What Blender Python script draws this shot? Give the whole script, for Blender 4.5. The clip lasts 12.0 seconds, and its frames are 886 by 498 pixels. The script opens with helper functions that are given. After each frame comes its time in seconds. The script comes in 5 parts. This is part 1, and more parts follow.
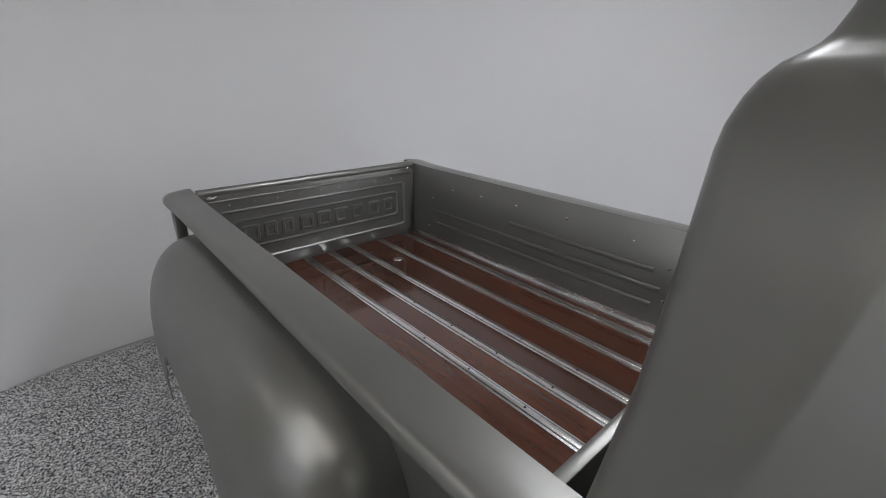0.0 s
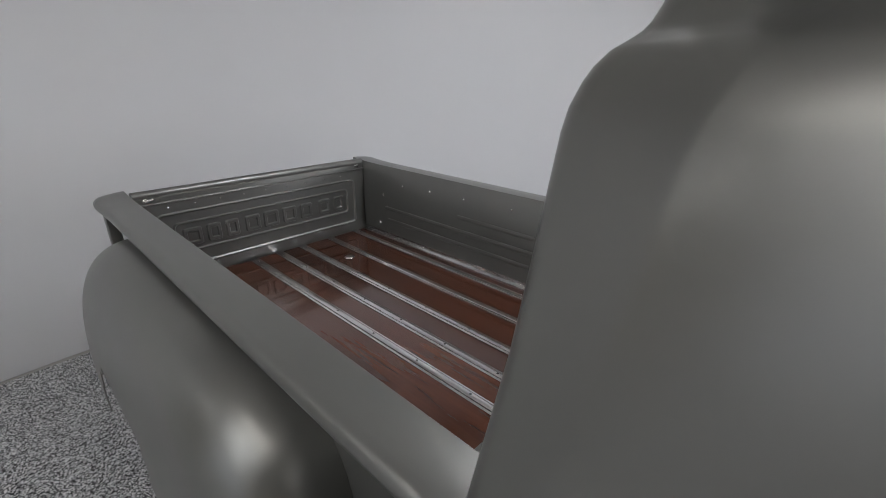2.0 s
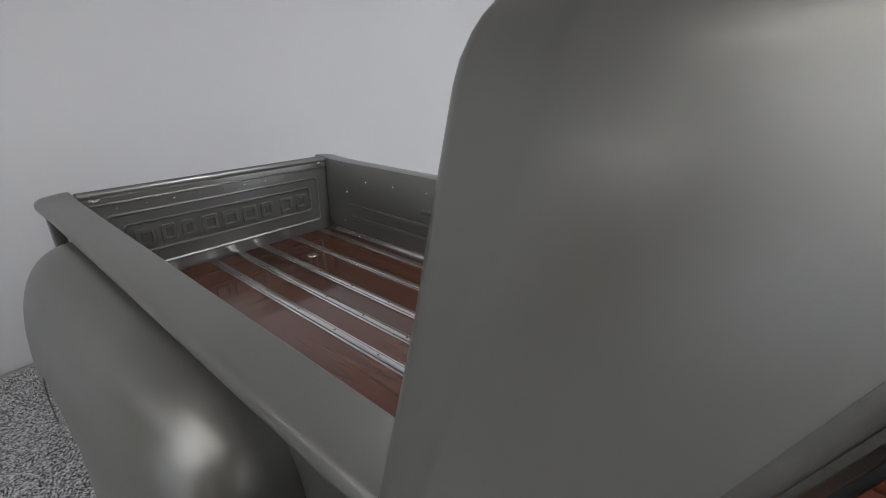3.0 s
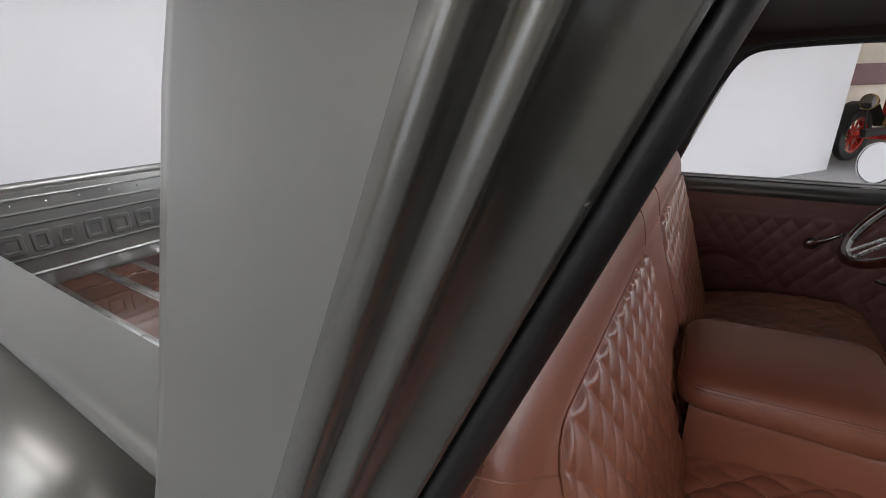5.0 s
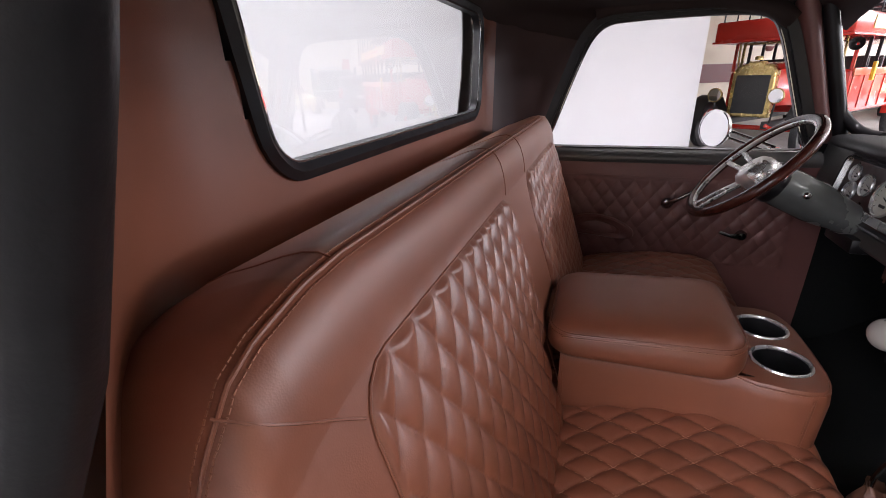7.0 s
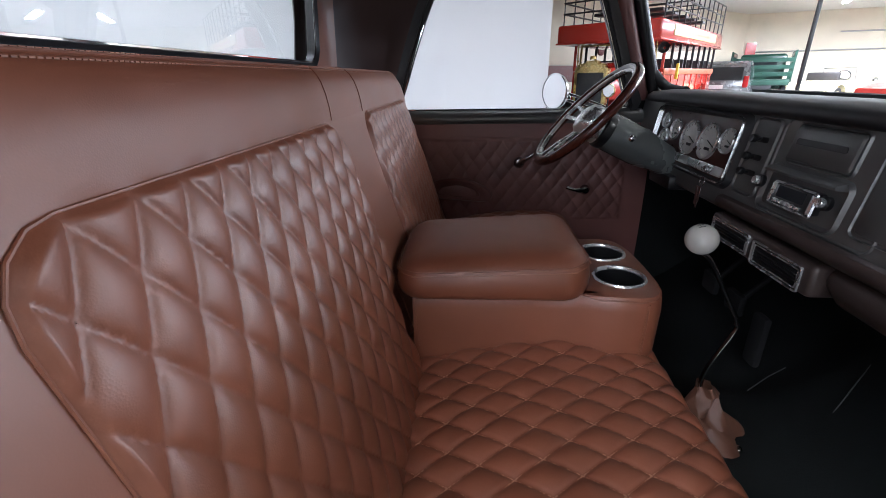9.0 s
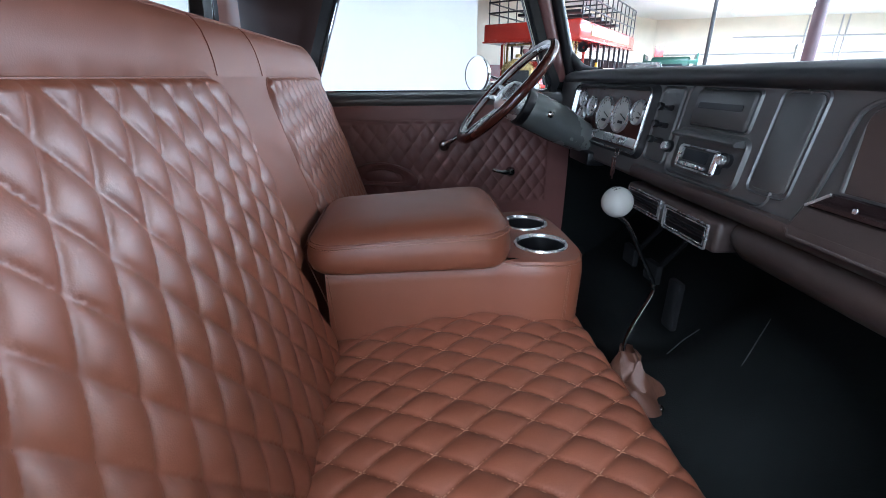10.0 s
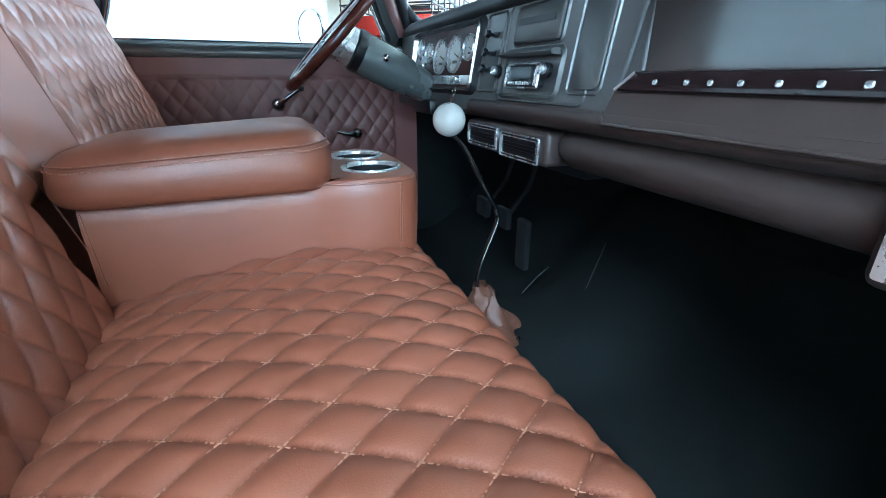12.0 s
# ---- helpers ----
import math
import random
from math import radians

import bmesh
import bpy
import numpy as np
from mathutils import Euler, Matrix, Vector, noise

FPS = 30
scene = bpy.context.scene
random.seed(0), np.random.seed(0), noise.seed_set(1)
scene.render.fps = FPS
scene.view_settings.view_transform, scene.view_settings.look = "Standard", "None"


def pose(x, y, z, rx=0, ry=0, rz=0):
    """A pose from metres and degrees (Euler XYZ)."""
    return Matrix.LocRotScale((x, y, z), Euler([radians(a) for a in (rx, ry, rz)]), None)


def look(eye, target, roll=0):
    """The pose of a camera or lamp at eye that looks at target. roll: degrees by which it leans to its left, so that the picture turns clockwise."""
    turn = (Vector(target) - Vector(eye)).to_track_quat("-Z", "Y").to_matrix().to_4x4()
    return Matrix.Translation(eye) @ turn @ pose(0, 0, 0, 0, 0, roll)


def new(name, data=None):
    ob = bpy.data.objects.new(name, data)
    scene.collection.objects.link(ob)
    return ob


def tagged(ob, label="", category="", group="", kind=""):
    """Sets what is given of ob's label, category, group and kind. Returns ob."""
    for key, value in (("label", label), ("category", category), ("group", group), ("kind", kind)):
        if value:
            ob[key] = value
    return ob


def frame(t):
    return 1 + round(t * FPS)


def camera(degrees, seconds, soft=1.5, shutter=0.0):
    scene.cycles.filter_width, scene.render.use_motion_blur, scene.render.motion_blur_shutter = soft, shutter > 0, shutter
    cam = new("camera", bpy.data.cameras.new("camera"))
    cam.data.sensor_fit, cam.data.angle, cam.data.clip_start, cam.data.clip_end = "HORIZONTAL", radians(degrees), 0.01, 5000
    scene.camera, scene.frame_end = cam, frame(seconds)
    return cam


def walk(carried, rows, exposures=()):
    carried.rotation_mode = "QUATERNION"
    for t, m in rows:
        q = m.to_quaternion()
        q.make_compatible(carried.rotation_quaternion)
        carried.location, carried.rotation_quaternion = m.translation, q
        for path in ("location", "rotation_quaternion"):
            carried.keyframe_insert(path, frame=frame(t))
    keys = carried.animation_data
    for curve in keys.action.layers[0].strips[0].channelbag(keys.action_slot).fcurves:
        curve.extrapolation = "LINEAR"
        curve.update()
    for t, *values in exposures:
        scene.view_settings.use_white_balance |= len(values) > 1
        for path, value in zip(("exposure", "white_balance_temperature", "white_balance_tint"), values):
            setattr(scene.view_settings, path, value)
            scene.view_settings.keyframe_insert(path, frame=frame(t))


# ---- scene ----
cam = camera(91.0, 12.0, soft=0.8)

PATH = [
    (0, (0.3779, -1.1694, 1.6589), (-1.0119, 0.0639, 0.9193), -1.05),
    (0.5, (0.3902, -1.1615, 1.6665), (-0.9702, 0.0983, 0.9167), -0.95),
    (1, (0.4047, -1.1544, 1.6664), (-0.9276, 0.1334, 0.9137), -0.98),
    (1.5, (0.4263, -1.1439, 1.6588), (-0.8775, 0.1726, 0.9059), -1.10),
    (2, (0.4520, -1.1333, 1.6495), (-0.8200, 0.2149, 0.8984), -1.32),
    (2.5, (0.4822, -1.1142, 1.6328), (-0.7526, 0.2689, 0.8830), -1.55),
    (4.3, (0.564, -1.031, 1.535), (-0.500, 0.494, 0.810), -1.87),
    (4.5, (0.575, -1.021, 1.524), (-0.469, 0.523, 0.803), -1.90),
    (5, (0.598, -0.995, 1.496), (-0.392, 0.587, 0.777), -2.10),
    (5.5, (0.616, -0.977, 1.474), (-0.301, 0.647, 0.752), -2.00),
    (6, (0.633, -0.955, 1.445), (-0.201, 0.715, 0.726), -2.10),
    (6.5, (0.654, -0.937, 1.421), (-0.090, 0.774, 0.699), -2.00),
    (7, (0.671, -0.921, 1.398), (0.036, 0.830, 0.668), -1.80),
    (7.2, (0.682, -0.917, 1.389), (0.085, 0.844, 0.653), -1.90),
    (8.8, (0.732, -0.863, 1.272), (0.552, 0.985, 0.529), -0.90),
    (9, (0.738, -0.856, 1.256), (0.615, 1.001, 0.522), -0.90),
    (9.5, (0.755, -0.842, 1.221), (0.773, 1.018, 0.486), -0.60),
    (10, (0.776, -0.830, 1.191), (0.930, 1.023, 0.455), -0.40),
    (10.5, (0.797, -0.820, 1.161), (1.085, 1.017, 0.424), -0.30),
    (11, (0.818, -0.812, 1.121), (1.241, 0.999, 0.386), -0.20),
    (11.5, (0.839, -0.804, 1.079), (1.402, 0.969, 0.344), 0.00),
    (12, (0.863, -0.803, 1.042), (1.550, 0.927, 0.310), 0.00),
]
EXPOSURES = [(0, -0.22, 6250, 12), (2.5, -0.22, 6220, 12), (4.5, 0.38, 6200, 12), (5.5, 0.8, 6330, 15), (6.0, 1.0, 6380, 17), (6.5, 1.0, 6400, 19), (7.2, 1.0, 6300, 22), (8.8, 0.78, 5800, 13), (9.5, 1.1, 5400, 10), (10.5, 1.85, 4850, 2), (11.3, 2.15, 4650, -4), (12, 2.28, 4450, -10)]
walk(cam, [(t, look(eye, target, roll)) for t, eye, target, roll in PATH],
     exposures=EXPOSURES)

# ---- world, lights ----
world = bpy.data.worlds.new("world")
scene.world = world
world.use_nodes = True
world.node_tree.nodes["Background"].inputs[0].default_value = (0.9, 0.95, 1.0, 1)
world.node_tree.nodes["Background"].inputs[1].default_value = 0.25


def area_lamp(name, x, y, z, sx, sy, power, colour=(0.94, 0.962, 1.0), rx=0, ry=0, rz=0):
    data = bpy.data.lights.new(name, "AREA")
    data.shape, data.size, data.size_y, data.energy, data.color = "RECTANGLE", sx, sy, power, colour
    ob = new(name, data)
    ob.matrix_world = pose(x, y, z, rx, ry, rz)
    return tagged(ob, "rectangular area light added to light the garage", "lamp", kind="structure")


NEAR, FAR, SOUTH_FILL = 52, 420, 45
# unseen fill lamp added in the south opening to brighten the cab
area_lamp("south_fill_lamp", -2.4, -9.55, 1.68, 5.0, 3.0, SOUTH_FILL, (0.92, 0.955, 1.0), rx=90)

# ---- materials ----
def material(name, base, rough=0.5, metal=0.0, vary=0.12, scale=6.0, fine=0.0, fine_scale=400.0, coat=0.0,
             rough_vary=0.08, spec=0.5, stretch=(1, 1, 1)):
    """A principled surface with slow blotches in colour and gloss, and fine relief."""
    m = bpy.data.materials.new(name)
    m.use_nodes = True
    nt = m.node_tree
    b = nt.nodes["Principled BSDF"]
    b.inputs["Metallic"].default_value = metal
    b.inputs["Coat Weight"].default_value = coat
    b.inputs["Coat Roughness"].default_value = 0.06
    b.inputs["Specular IOR Level"].default_value = spec
    co = nt.nodes.new("ShaderNodeTexCoord")
    mp = nt.nodes.new("ShaderNodeMapping")
    mp.inputs["Scale"].default_value = stretch
    nt.links.new(co.outputs["Object"], mp.inputs[0])
    n = nt.nodes.new("ShaderNodeTexNoise")
    n.inputs["Scale"].default_value, n.inputs["Detail"].default_value = scale, 6
    nt.links.new(mp.outputs[0], n.inputs["Vector"])
    ramp = nt.nodes.new("ShaderNodeMapRange")
    ramp.inputs[1].default_value, ramp.inputs[2].default_value = 0.3, 0.7
    ramp.inputs[3].default_value, ramp.inputs[4].default_value = 1 - vary, 1 + vary
    nt.links.new(n.outputs[0], ramp.inputs[0])
    mul = nt.nodes.new("ShaderNodeVectorMath")
    mul.operation = "SCALE"
    mul.inputs[0].default_value = base[:3]
    nt.links.new(ramp.outputs[0], mul.inputs["Scale"])
    nt.links.new(mul.outputs[0], b.inputs["Base Color"])
    rr = nt.nodes.new("ShaderNodeMapRange")
    rr.inputs[1].default_value, rr.inputs[2].default_value = 0.3, 0.7
    rr.inputs[3].default_value, rr.inputs[4].default_value = max(rough - rough_vary, 0.02), min(rough + rough_vary, 1)
    nt.links.new(n.outputs[0], rr.inputs[0])
    nt.links.new(rr.outputs[0], b.inputs["Roughness"])
    if fine:
        n2 = nt.nodes.new("ShaderNodeTexNoise")
        n2.inputs["Scale"].default_value, n2.inputs["Detail"].default_value = fine_scale, 3
        nt.links.new(mp.outputs[0], n2.inputs["Vector"])
        bp = nt.nodes.new("ShaderNodeBump")
        bp.inputs["Strength"].default_value, bp.inputs["Distance"].default_value = fine, 0.001
        nt.links.new(n2.outputs[0], bp.inputs["Height"])
        nt.links.new(bp.outputs[0], b.inputs["Normal"])
    return m


def leather(name, base, rough=0.42, coat=0.0):
    """Pebbled leather: a cell relief under a slow change of tone."""
    m = material(name, base, rough, vary=0.10, scale=5, rough_vary=0.06, spec=0.6, coat=coat)
    m.node_tree.nodes["Principled BSDF"].inputs["Coat Roughness"].default_value = 0.43
    nt = m.node_tree
    b = nt.nodes["Principled BSDF"]
    co = nt.nodes["Texture Coordinate"]
    v = nt.nodes.new("ShaderNodeTexVoronoi")
    v.inputs["Scale"].default_value = 650
    nt.links.new(co.outputs["Object"], v.inputs["Vector"])
    n2 = nt.nodes.new("ShaderNodeTexNoise")
    n2.inputs["Scale"].default_value, n2.inputs["Detail"].default_value = 60, 4
    nt.links.new(co.outputs["Object"], n2.inputs["Vector"])
    add = nt.nodes.new("ShaderNodeMath")
    add.operation = "MULTIPLY_ADD"
    add.inputs[1].default_value = 0.5
    nt.links.new(n2.outputs[0], add.inputs[0])
    nt.links.new(v.outputs["Distance"], add.inputs[2])
    bp = nt.nodes.new("ShaderNodeBump")
    bp.inputs["Strength"].default_value, bp.inputs["Distance"].default_value = 0.15, 0.0005
    nt.links.new(add.outputs[0], bp.inputs["Height"])
    nt.links.new(bp.outputs[0], b.inputs["Normal"])
    return m


def speckle(name, dark, light, size, rough=0.9):
    """Flecked floor covering in black, grey and white chips."""
    m = material(name, (0.3, 0.3, 0.3), rough)
    nt = m.node_tree
    b = nt.nodes["Principled BSDF"]
    co = nt.nodes["Texture Coordinate"]
    v = nt.nodes.new("ShaderNodeTexVoronoi")
    v.inputs["Scale"].default_value = size
    nt.links.new(co.outputs["Object"], v.inputs["Vector"])
    sep = nt.nodes.new("ShaderNodeSeparateColor")
    nt.links.new(v.outputs["Color"], sep.inputs[0])
    cr = nt.nodes.new("ShaderNodeValToRGB")
    e = cr.color_ramp.elements
    e[0].position, e[0].color = 0.25, (*dark, 1)
    e[1].position, e[1].color = 0.9, (*light, 1)
    nt.links.new(sep.outputs[0], cr.inputs[0])
    nt.links.new(cr.outputs[0], b.inputs["Base Color"])
    bp = nt.nodes.new("ShaderNodeBump")
    bp.inputs["Strength"].default_value, bp.inputs["Distance"].default_value = 0.5, 0.003
    nt.links.new(sep.outputs[1], bp.inputs["Height"])
    nt.links.new(bp.outputs[0], b.inputs["Normal"])
    return m


def wood(name, base, rough=0.12):
    m = material(name, base, rough, vary=0.26, scale=5, rough_vary=0.03, coat=0.6, stretch=(0.6, 9, 3))
    nt = m.node_tree
    info = nt.nodes.new("ShaderNodeObjectInfo")
    mr = nt.nodes.new("ShaderNodeMapRange")
    mr.inputs[3].default_value, mr.inputs[4].default_value = 0.75, 1.25
    nt.links.new(info.outputs["Random"], mr.inputs[0])
    old = nt.nodes["Vector Math"]
    s = nt.nodes.new("ShaderNodeVectorMath")
    s.operation = "SCALE"
    nt.links.new(old.outputs[0], s.inputs[0])
    nt.links.new(mr.outputs[0], s.inputs["Scale"])
    nt.links.new(s.outputs[0], nt.nodes["Principled BSDF"].inputs["Base Color"])
    return m


def glass(name, tint=(1, 1, 1), rough=0.0, gloss=0.07):
    m = bpy.data.materials.new(name)
    m.use_nodes = True
    nt = m.node_tree
    nt.nodes.remove(nt.nodes["Principled BSDF"])
    out = nt.nodes["Material Output"]
    tr, gl, mix = nt.nodes.new("ShaderNodeBsdfTransparent"), nt.nodes.new("ShaderNodeBsdfGlossy"), nt.nodes.new("ShaderNodeMixShader")
    lw = nt.nodes.new("ShaderNodeLayerWeight")
    lw.inputs[0].default_value = 0.5
    p5 = nt.nodes.new("ShaderNodeMath")
    p5.operation = "POWER"
    p5.inputs[1].default_value = 5
    fr = nt.nodes.new("ShaderNodeMath")
    fr.operation = "MULTIPLY_ADD"
    fr.inputs[1].default_value, fr.inputs[2].default_value = 0.92, gloss
    nt.links.new(lw.outputs["Facing"], p5.inputs[0])
    nt.links.new(p5.outputs[0], fr.inputs[0])
    tr.inputs[0].default_value = (*tint, 1)
    gl.inputs["Roughness"].default_value = rough
    nt.links.new(fr.outputs[0], mix.inputs[0])
    nt.links.new(tr.outputs[0], mix.inputs[1])
    nt.links.new(gl.outputs[0], mix.inputs[2])
    nt.links.new(mix.outputs[0], out.inputs[0])
    return m


def glow(name, colour, strength):
    m = bpy.data.materials.new(name)
    m.use_nodes = True
    b = m.node_tree.nodes["Principled BSDF"]
    b.inputs["Base Color"].default_value = (*colour, 1)
    b.inputs["Emission Color"].default_value = (*colour, 1)
    b.inputs["Emission Strength"].default_value = strength
    return m


PAINT = material("satin_paint", (0.172, 0.171, 0.160), 0.32, metal=0.6, vary=0.04, scale=3, fine=0.04, fine_scale=900, rough_vary=0.03)
JAMB = material("jamb_paint", (0.14, 0.138, 0.130), 0.26, metal=0.75, vary=0.03, scale=4, rough_vary=0.015)
LEATHER = leather("saddle_leather", (0.238, 0.077, 0.039), 0.47, 0.35)
LEATHER_DARK = leather("door_leather", (0.205, 0.082, 0.072), 0.42, 0.3)
BACK_DARK = leather("dark_back_leather", (0.062, 0.027, 0.023), 0.6)
BOOT = leather("boot_leather", (0.135, 0.058, 0.036), 0.5)
LINER = leather("headliner_cloth", (0.034, 0.018, 0.015), 0.8)
MATTE = material("matt_black", (0.006, 0.006, 0.007), 0.9)
THREAD_PALE = material("tan_thread", (0.46, 0.235, 0.155), 0.5)
THREAD_DARK = material("brown_thread", (0.19, 0.070, 0.042), 0.6)
THREAD = material("thread", (0.33, 0.140, 0.086), 0.5)
BRIGHT = material("bright_trim", (0.80, 0.80, 0.80), 0.27, metal=0.75, vary=0.04, scale=20, rough_vary=0.05)
TRIM_PALE = material("pale_trim", (0.11, 0.11, 0.105), 0.5)
PLANK = wood("lacquered_plank", (0.064, 0.022, 0.012))
RIMWOOD = wood("wheel_wood", (0.085, 0.022, 0.015), 0.18)
STEEL = material("polished_steel", (0.84, 0.84, 0.85), 0.18, metal=1, vary=0.05, scale=9, rough_vary=0.08, stretch=(0.5, 6, 6))
CHROME = material("chrome", (0.82, 0.82, 0.82), 0.06, metal=1, vary=0.02, rough_vary=0.02)
RUBBER = material("black_rubber", (0.014, 0.014, 0.016), 0.40, vary=0.2, scale=20, fine=0.1)
DASH = material("dash_satin", (0.150, 0.150, 0.147), 0.36, metal=0.5, vary=0.06, scale=6, fine=0.05, fine_scale=700)
BEZEL = material("polished_bezel", (0.58, 0.58, 0.57), 0.24, metal=0.9, vary=0.03, rough_vary=0.03)
DASH_PAD = leather("dash_pad", (0.022, 0.022, 0.023), 0.5)
DASH_LOW = leather("dash_lower_cover", (0.056, 0.039, 0.034), 0.43)
SEAL = material("door_seal_rubber", (0.007, 0.007, 0.008), 0.5, vary=0.25, scale=25, fine=0.15, spec=0.35)
BLACK = material("black_plastic", (0.012, 0.012, 0.013), 0.35, vary=0.2)
CARPET_IN = material("cab_carpet", (0.0055, 0.0070, 0.0070), 0.95, spec=0.3, vary=0.4, scale=60, fine=0.8, fine_scale=300)
WALL = material("white_wall_paint", (0.62, 0.62, 0.63), 0.7, vary=0.015, scale=1.2, fine=0.05, fine_scale=150)
FLECK = speckle("fleck_carpet", (0.010, 0.010, 0.011), (0.72, 0.72, 0.72), 185)
CONCRETE = material("garage_concrete", (0.30, 0.29, 0.27), 0.6, vary=0.18, scale=1.5, fine=0.3, fine_scale=60)
WHITE_GLOSS = material("white_enamel", (0.52, 0.51, 0.47), 0.08, vary=0.02, coat=0.5)
PANE = glass("clear_pane", gloss=0.015)
PANE_REAR = glass("tinted_rear_pane", (0.9, 0.93, 0.92), gloss=0.10)


# ---- mesh helpers ----
def finish(bm, name, mat, smooth=40):
    bmesh.ops.recalc_face_normals(bm, faces=bm.faces)
    me = bpy.data.meshes.new(name)
    bm.to_mesh(me)
    bm.free()
    if smooth:
        for p in me.polygons:
            p.use_smooth = True
        me.set_sharp_from_angle(angle=radians(smooth))
    for one in mat if isinstance(mat, (list, tuple)) else [mat]:
        me.materials.append(one)
    return me


def part(name, bm, mat, parent=None, label="", smooth=40):
    """Links a bmesh as one mesh object under a thing or a part."""
    ob = new(name, finish(bm, name, mat, smooth))
    if parent:
        ob.parent = parent
    return tagged(ob, label)


def thing(name, label, category, kind="", group=""):
    return tagged(new(name), label, category, group, kind)


def pane(name, bm, mat, parent):
    """A sheet of glass, which lets the daylight through unshaded."""
    ob = part(name, bm, mat, parent, smooth=60)
    ob.visible_shadow = False
    return ob


def box(x0, x1, y0, y1, z0, z1, bevel=0.0, seg=2, bm=None):
    bm = bm or bmesh.new()
    r = bmesh.ops.create_cube(bm, size=1, matrix=Matrix.LocRotScale(((x0 + x1) / 2, (y0 + y1) / 2, (z0 + z1) / 2), None, (x1 - x0, y1 - y0, z1 - z0)))
    if bevel:
        es = {e for v in r["verts"] for e in v.link_edges}
        bmesh.ops.bevel(bm, geom=list(es), offset=bevel, segments=seg, profile=0.5, affect="EDGES")
    return bm


def loft(rings, closed=False, cap=False, bm=None):
    """Skins rings of points of equal number. closed: each ring is a loop."""
    bm = bm or bmesh.new()
    vs = [[bm.verts.new(p) for p in ring] for ring in rings]
    for a, b in zip(vs, vs[1:]):
        n = len(a)
        for i in range(n if closed else n - 1):
            j = (i + 1) % n
            bm.faces.new((a[i], a[j], b[j], b[i]))
    if cap:
        bm.faces.new(vs[0])
        bm.faces.new(vs[-1])
    return bm


def thick(bm, t):
    bmesh.ops.recalc_face_normals(bm, faces=bm.faces)
    bmesh.ops.solidify(bm, geom=list(bm.faces), thickness=t)
    return bm


def surface(fn, nu, nv, bm=None):
    return loft([[fn(i / nu, j / nv) for j in range(nv + 1)] for i in range(nu + 1)], bm=bm)


def smooth_line(points, n=8, loop=False):
    """Catmull-Rom through points."""
    p = [Vector(q) for q in points]
    out = []
    m = len(p)
    for i in range(m if loop else m - 1):
        if loop:
            a, b, c, d = p[i - 1], p[i], p[(i + 1) % m], p[(i + 2) % m]
        else:
            a, b, c, d = p[max(i - 1, 0)], p[i], p[i + 1], p[min(i + 2, m - 1)]
        for k in range(n):
            t = k / n
            out.append(0.5 * (2 * b + (c - a) * t + (2 * a - 5 * b + 4 * c - d) * t * t + (3 * b - a - 3 * c + d) * t ** 3))
    if not loop:
        out.append(p[-1])
    return out


def tube(points, r, seg=10, loop=False, flat=1.0, bm=None, up=None):
    """A round bar along points; r may be a list; flat squeezes it across 'up'."""
    p = [Vector(q) for q in points]
    n = len(p)
    rings = []
    last = Vector(up) if up else None
    for i in range(n):
        if loop:
            d = p[(i + 1) % n] - p[i - 1]
        else:
            d = p[min(i + 1, n - 1)] - p[max(i - 1, 0)]
        d.normalize()
        if last is None:
            last = d.orthogonal()
        u = (last - d * last.dot(d)).normalized()
        if up is None:
            last = u
        w = d.cross(u)
        rr = r[i] if isinstance(r, (list, tuple)) else r
        rings.append([p[i] + u * (rr * flat * math.cos(2 * math.pi * k / seg)) + w * (rr * math.sin(2 * math.pi * k / seg)) for k in range(seg)])
    if loop:
        rings.append(rings[0])
        bm = loft(rings, True, False, bm)
        bmesh.ops.remove_doubles(bm, verts=bm.verts, dist=1e-6)
        return bm
    return loft(rings, True, True, bm)


def disc(profile, centre, axis, seg=32, bm=None):
    """A turned body: profile of (radius, height) about an axis through a centre."""
    a = Vector(axis).normalized()
    u = a.orthogonal().normalized()
    w = a.cross(u)
    c = Vector(centre)
    rings = [[c + a * h + (u * math.cos(2 * math.pi * k / seg) + w * math.sin(2 * math.pi * k / seg)) * max(r, 1e-5) for k in range(seg)] for r, h in profile]
    bm = loft(rings, True, False, bm)
    bmesh.ops.remove_doubles(bm, verts=bm.verts, dist=2e-5)
    return bm


def rounded(w, h, r, n=5):
    """A rounded rectangle round the origin, as (u, v) points."""
    out = []
    for cx, cy, a0 in ((w / 2 - r, h / 2 - r, 0), (-w / 2 + r, h / 2 - r, 90), (-w / 2 + r, -h / 2 + r, 180), (w / 2 - r, -h / 2 + r, 270)):
        for k in range(n + 1):
            a = radians(a0 + 90 * k / n)
            out.append((cx + r * math.cos(a), cy + r * math.sin(a)))
    return out


def plate(outline, place, depth, bevel=0.0, bm=None):
    """A flat piece with a rounded outline: place(u, v, d) gives the point at depth d."""
    rings = [[place(u, v, 0) for u, v in outline], [place(u, v, depth - bevel) for u, v in outline]]
    if bevel:
        us = [u for u, _ in outline]
        vs = [v for _, v in outline]
        cu, cv, w, h = (max(us) + min(us)) / 2, (max(vs) + min(vs)) / 2, max(us) - min(us), max(vs) - min(vs)
        fu, fv = 1 - 2 * bevel / w, 1 - 2 * bevel / h
        rings.append([place(cu + (u - cu) * fu, cv + (v - cv) * fv, depth) for u, v in outline])
    return loft(rings, True, True, bm)


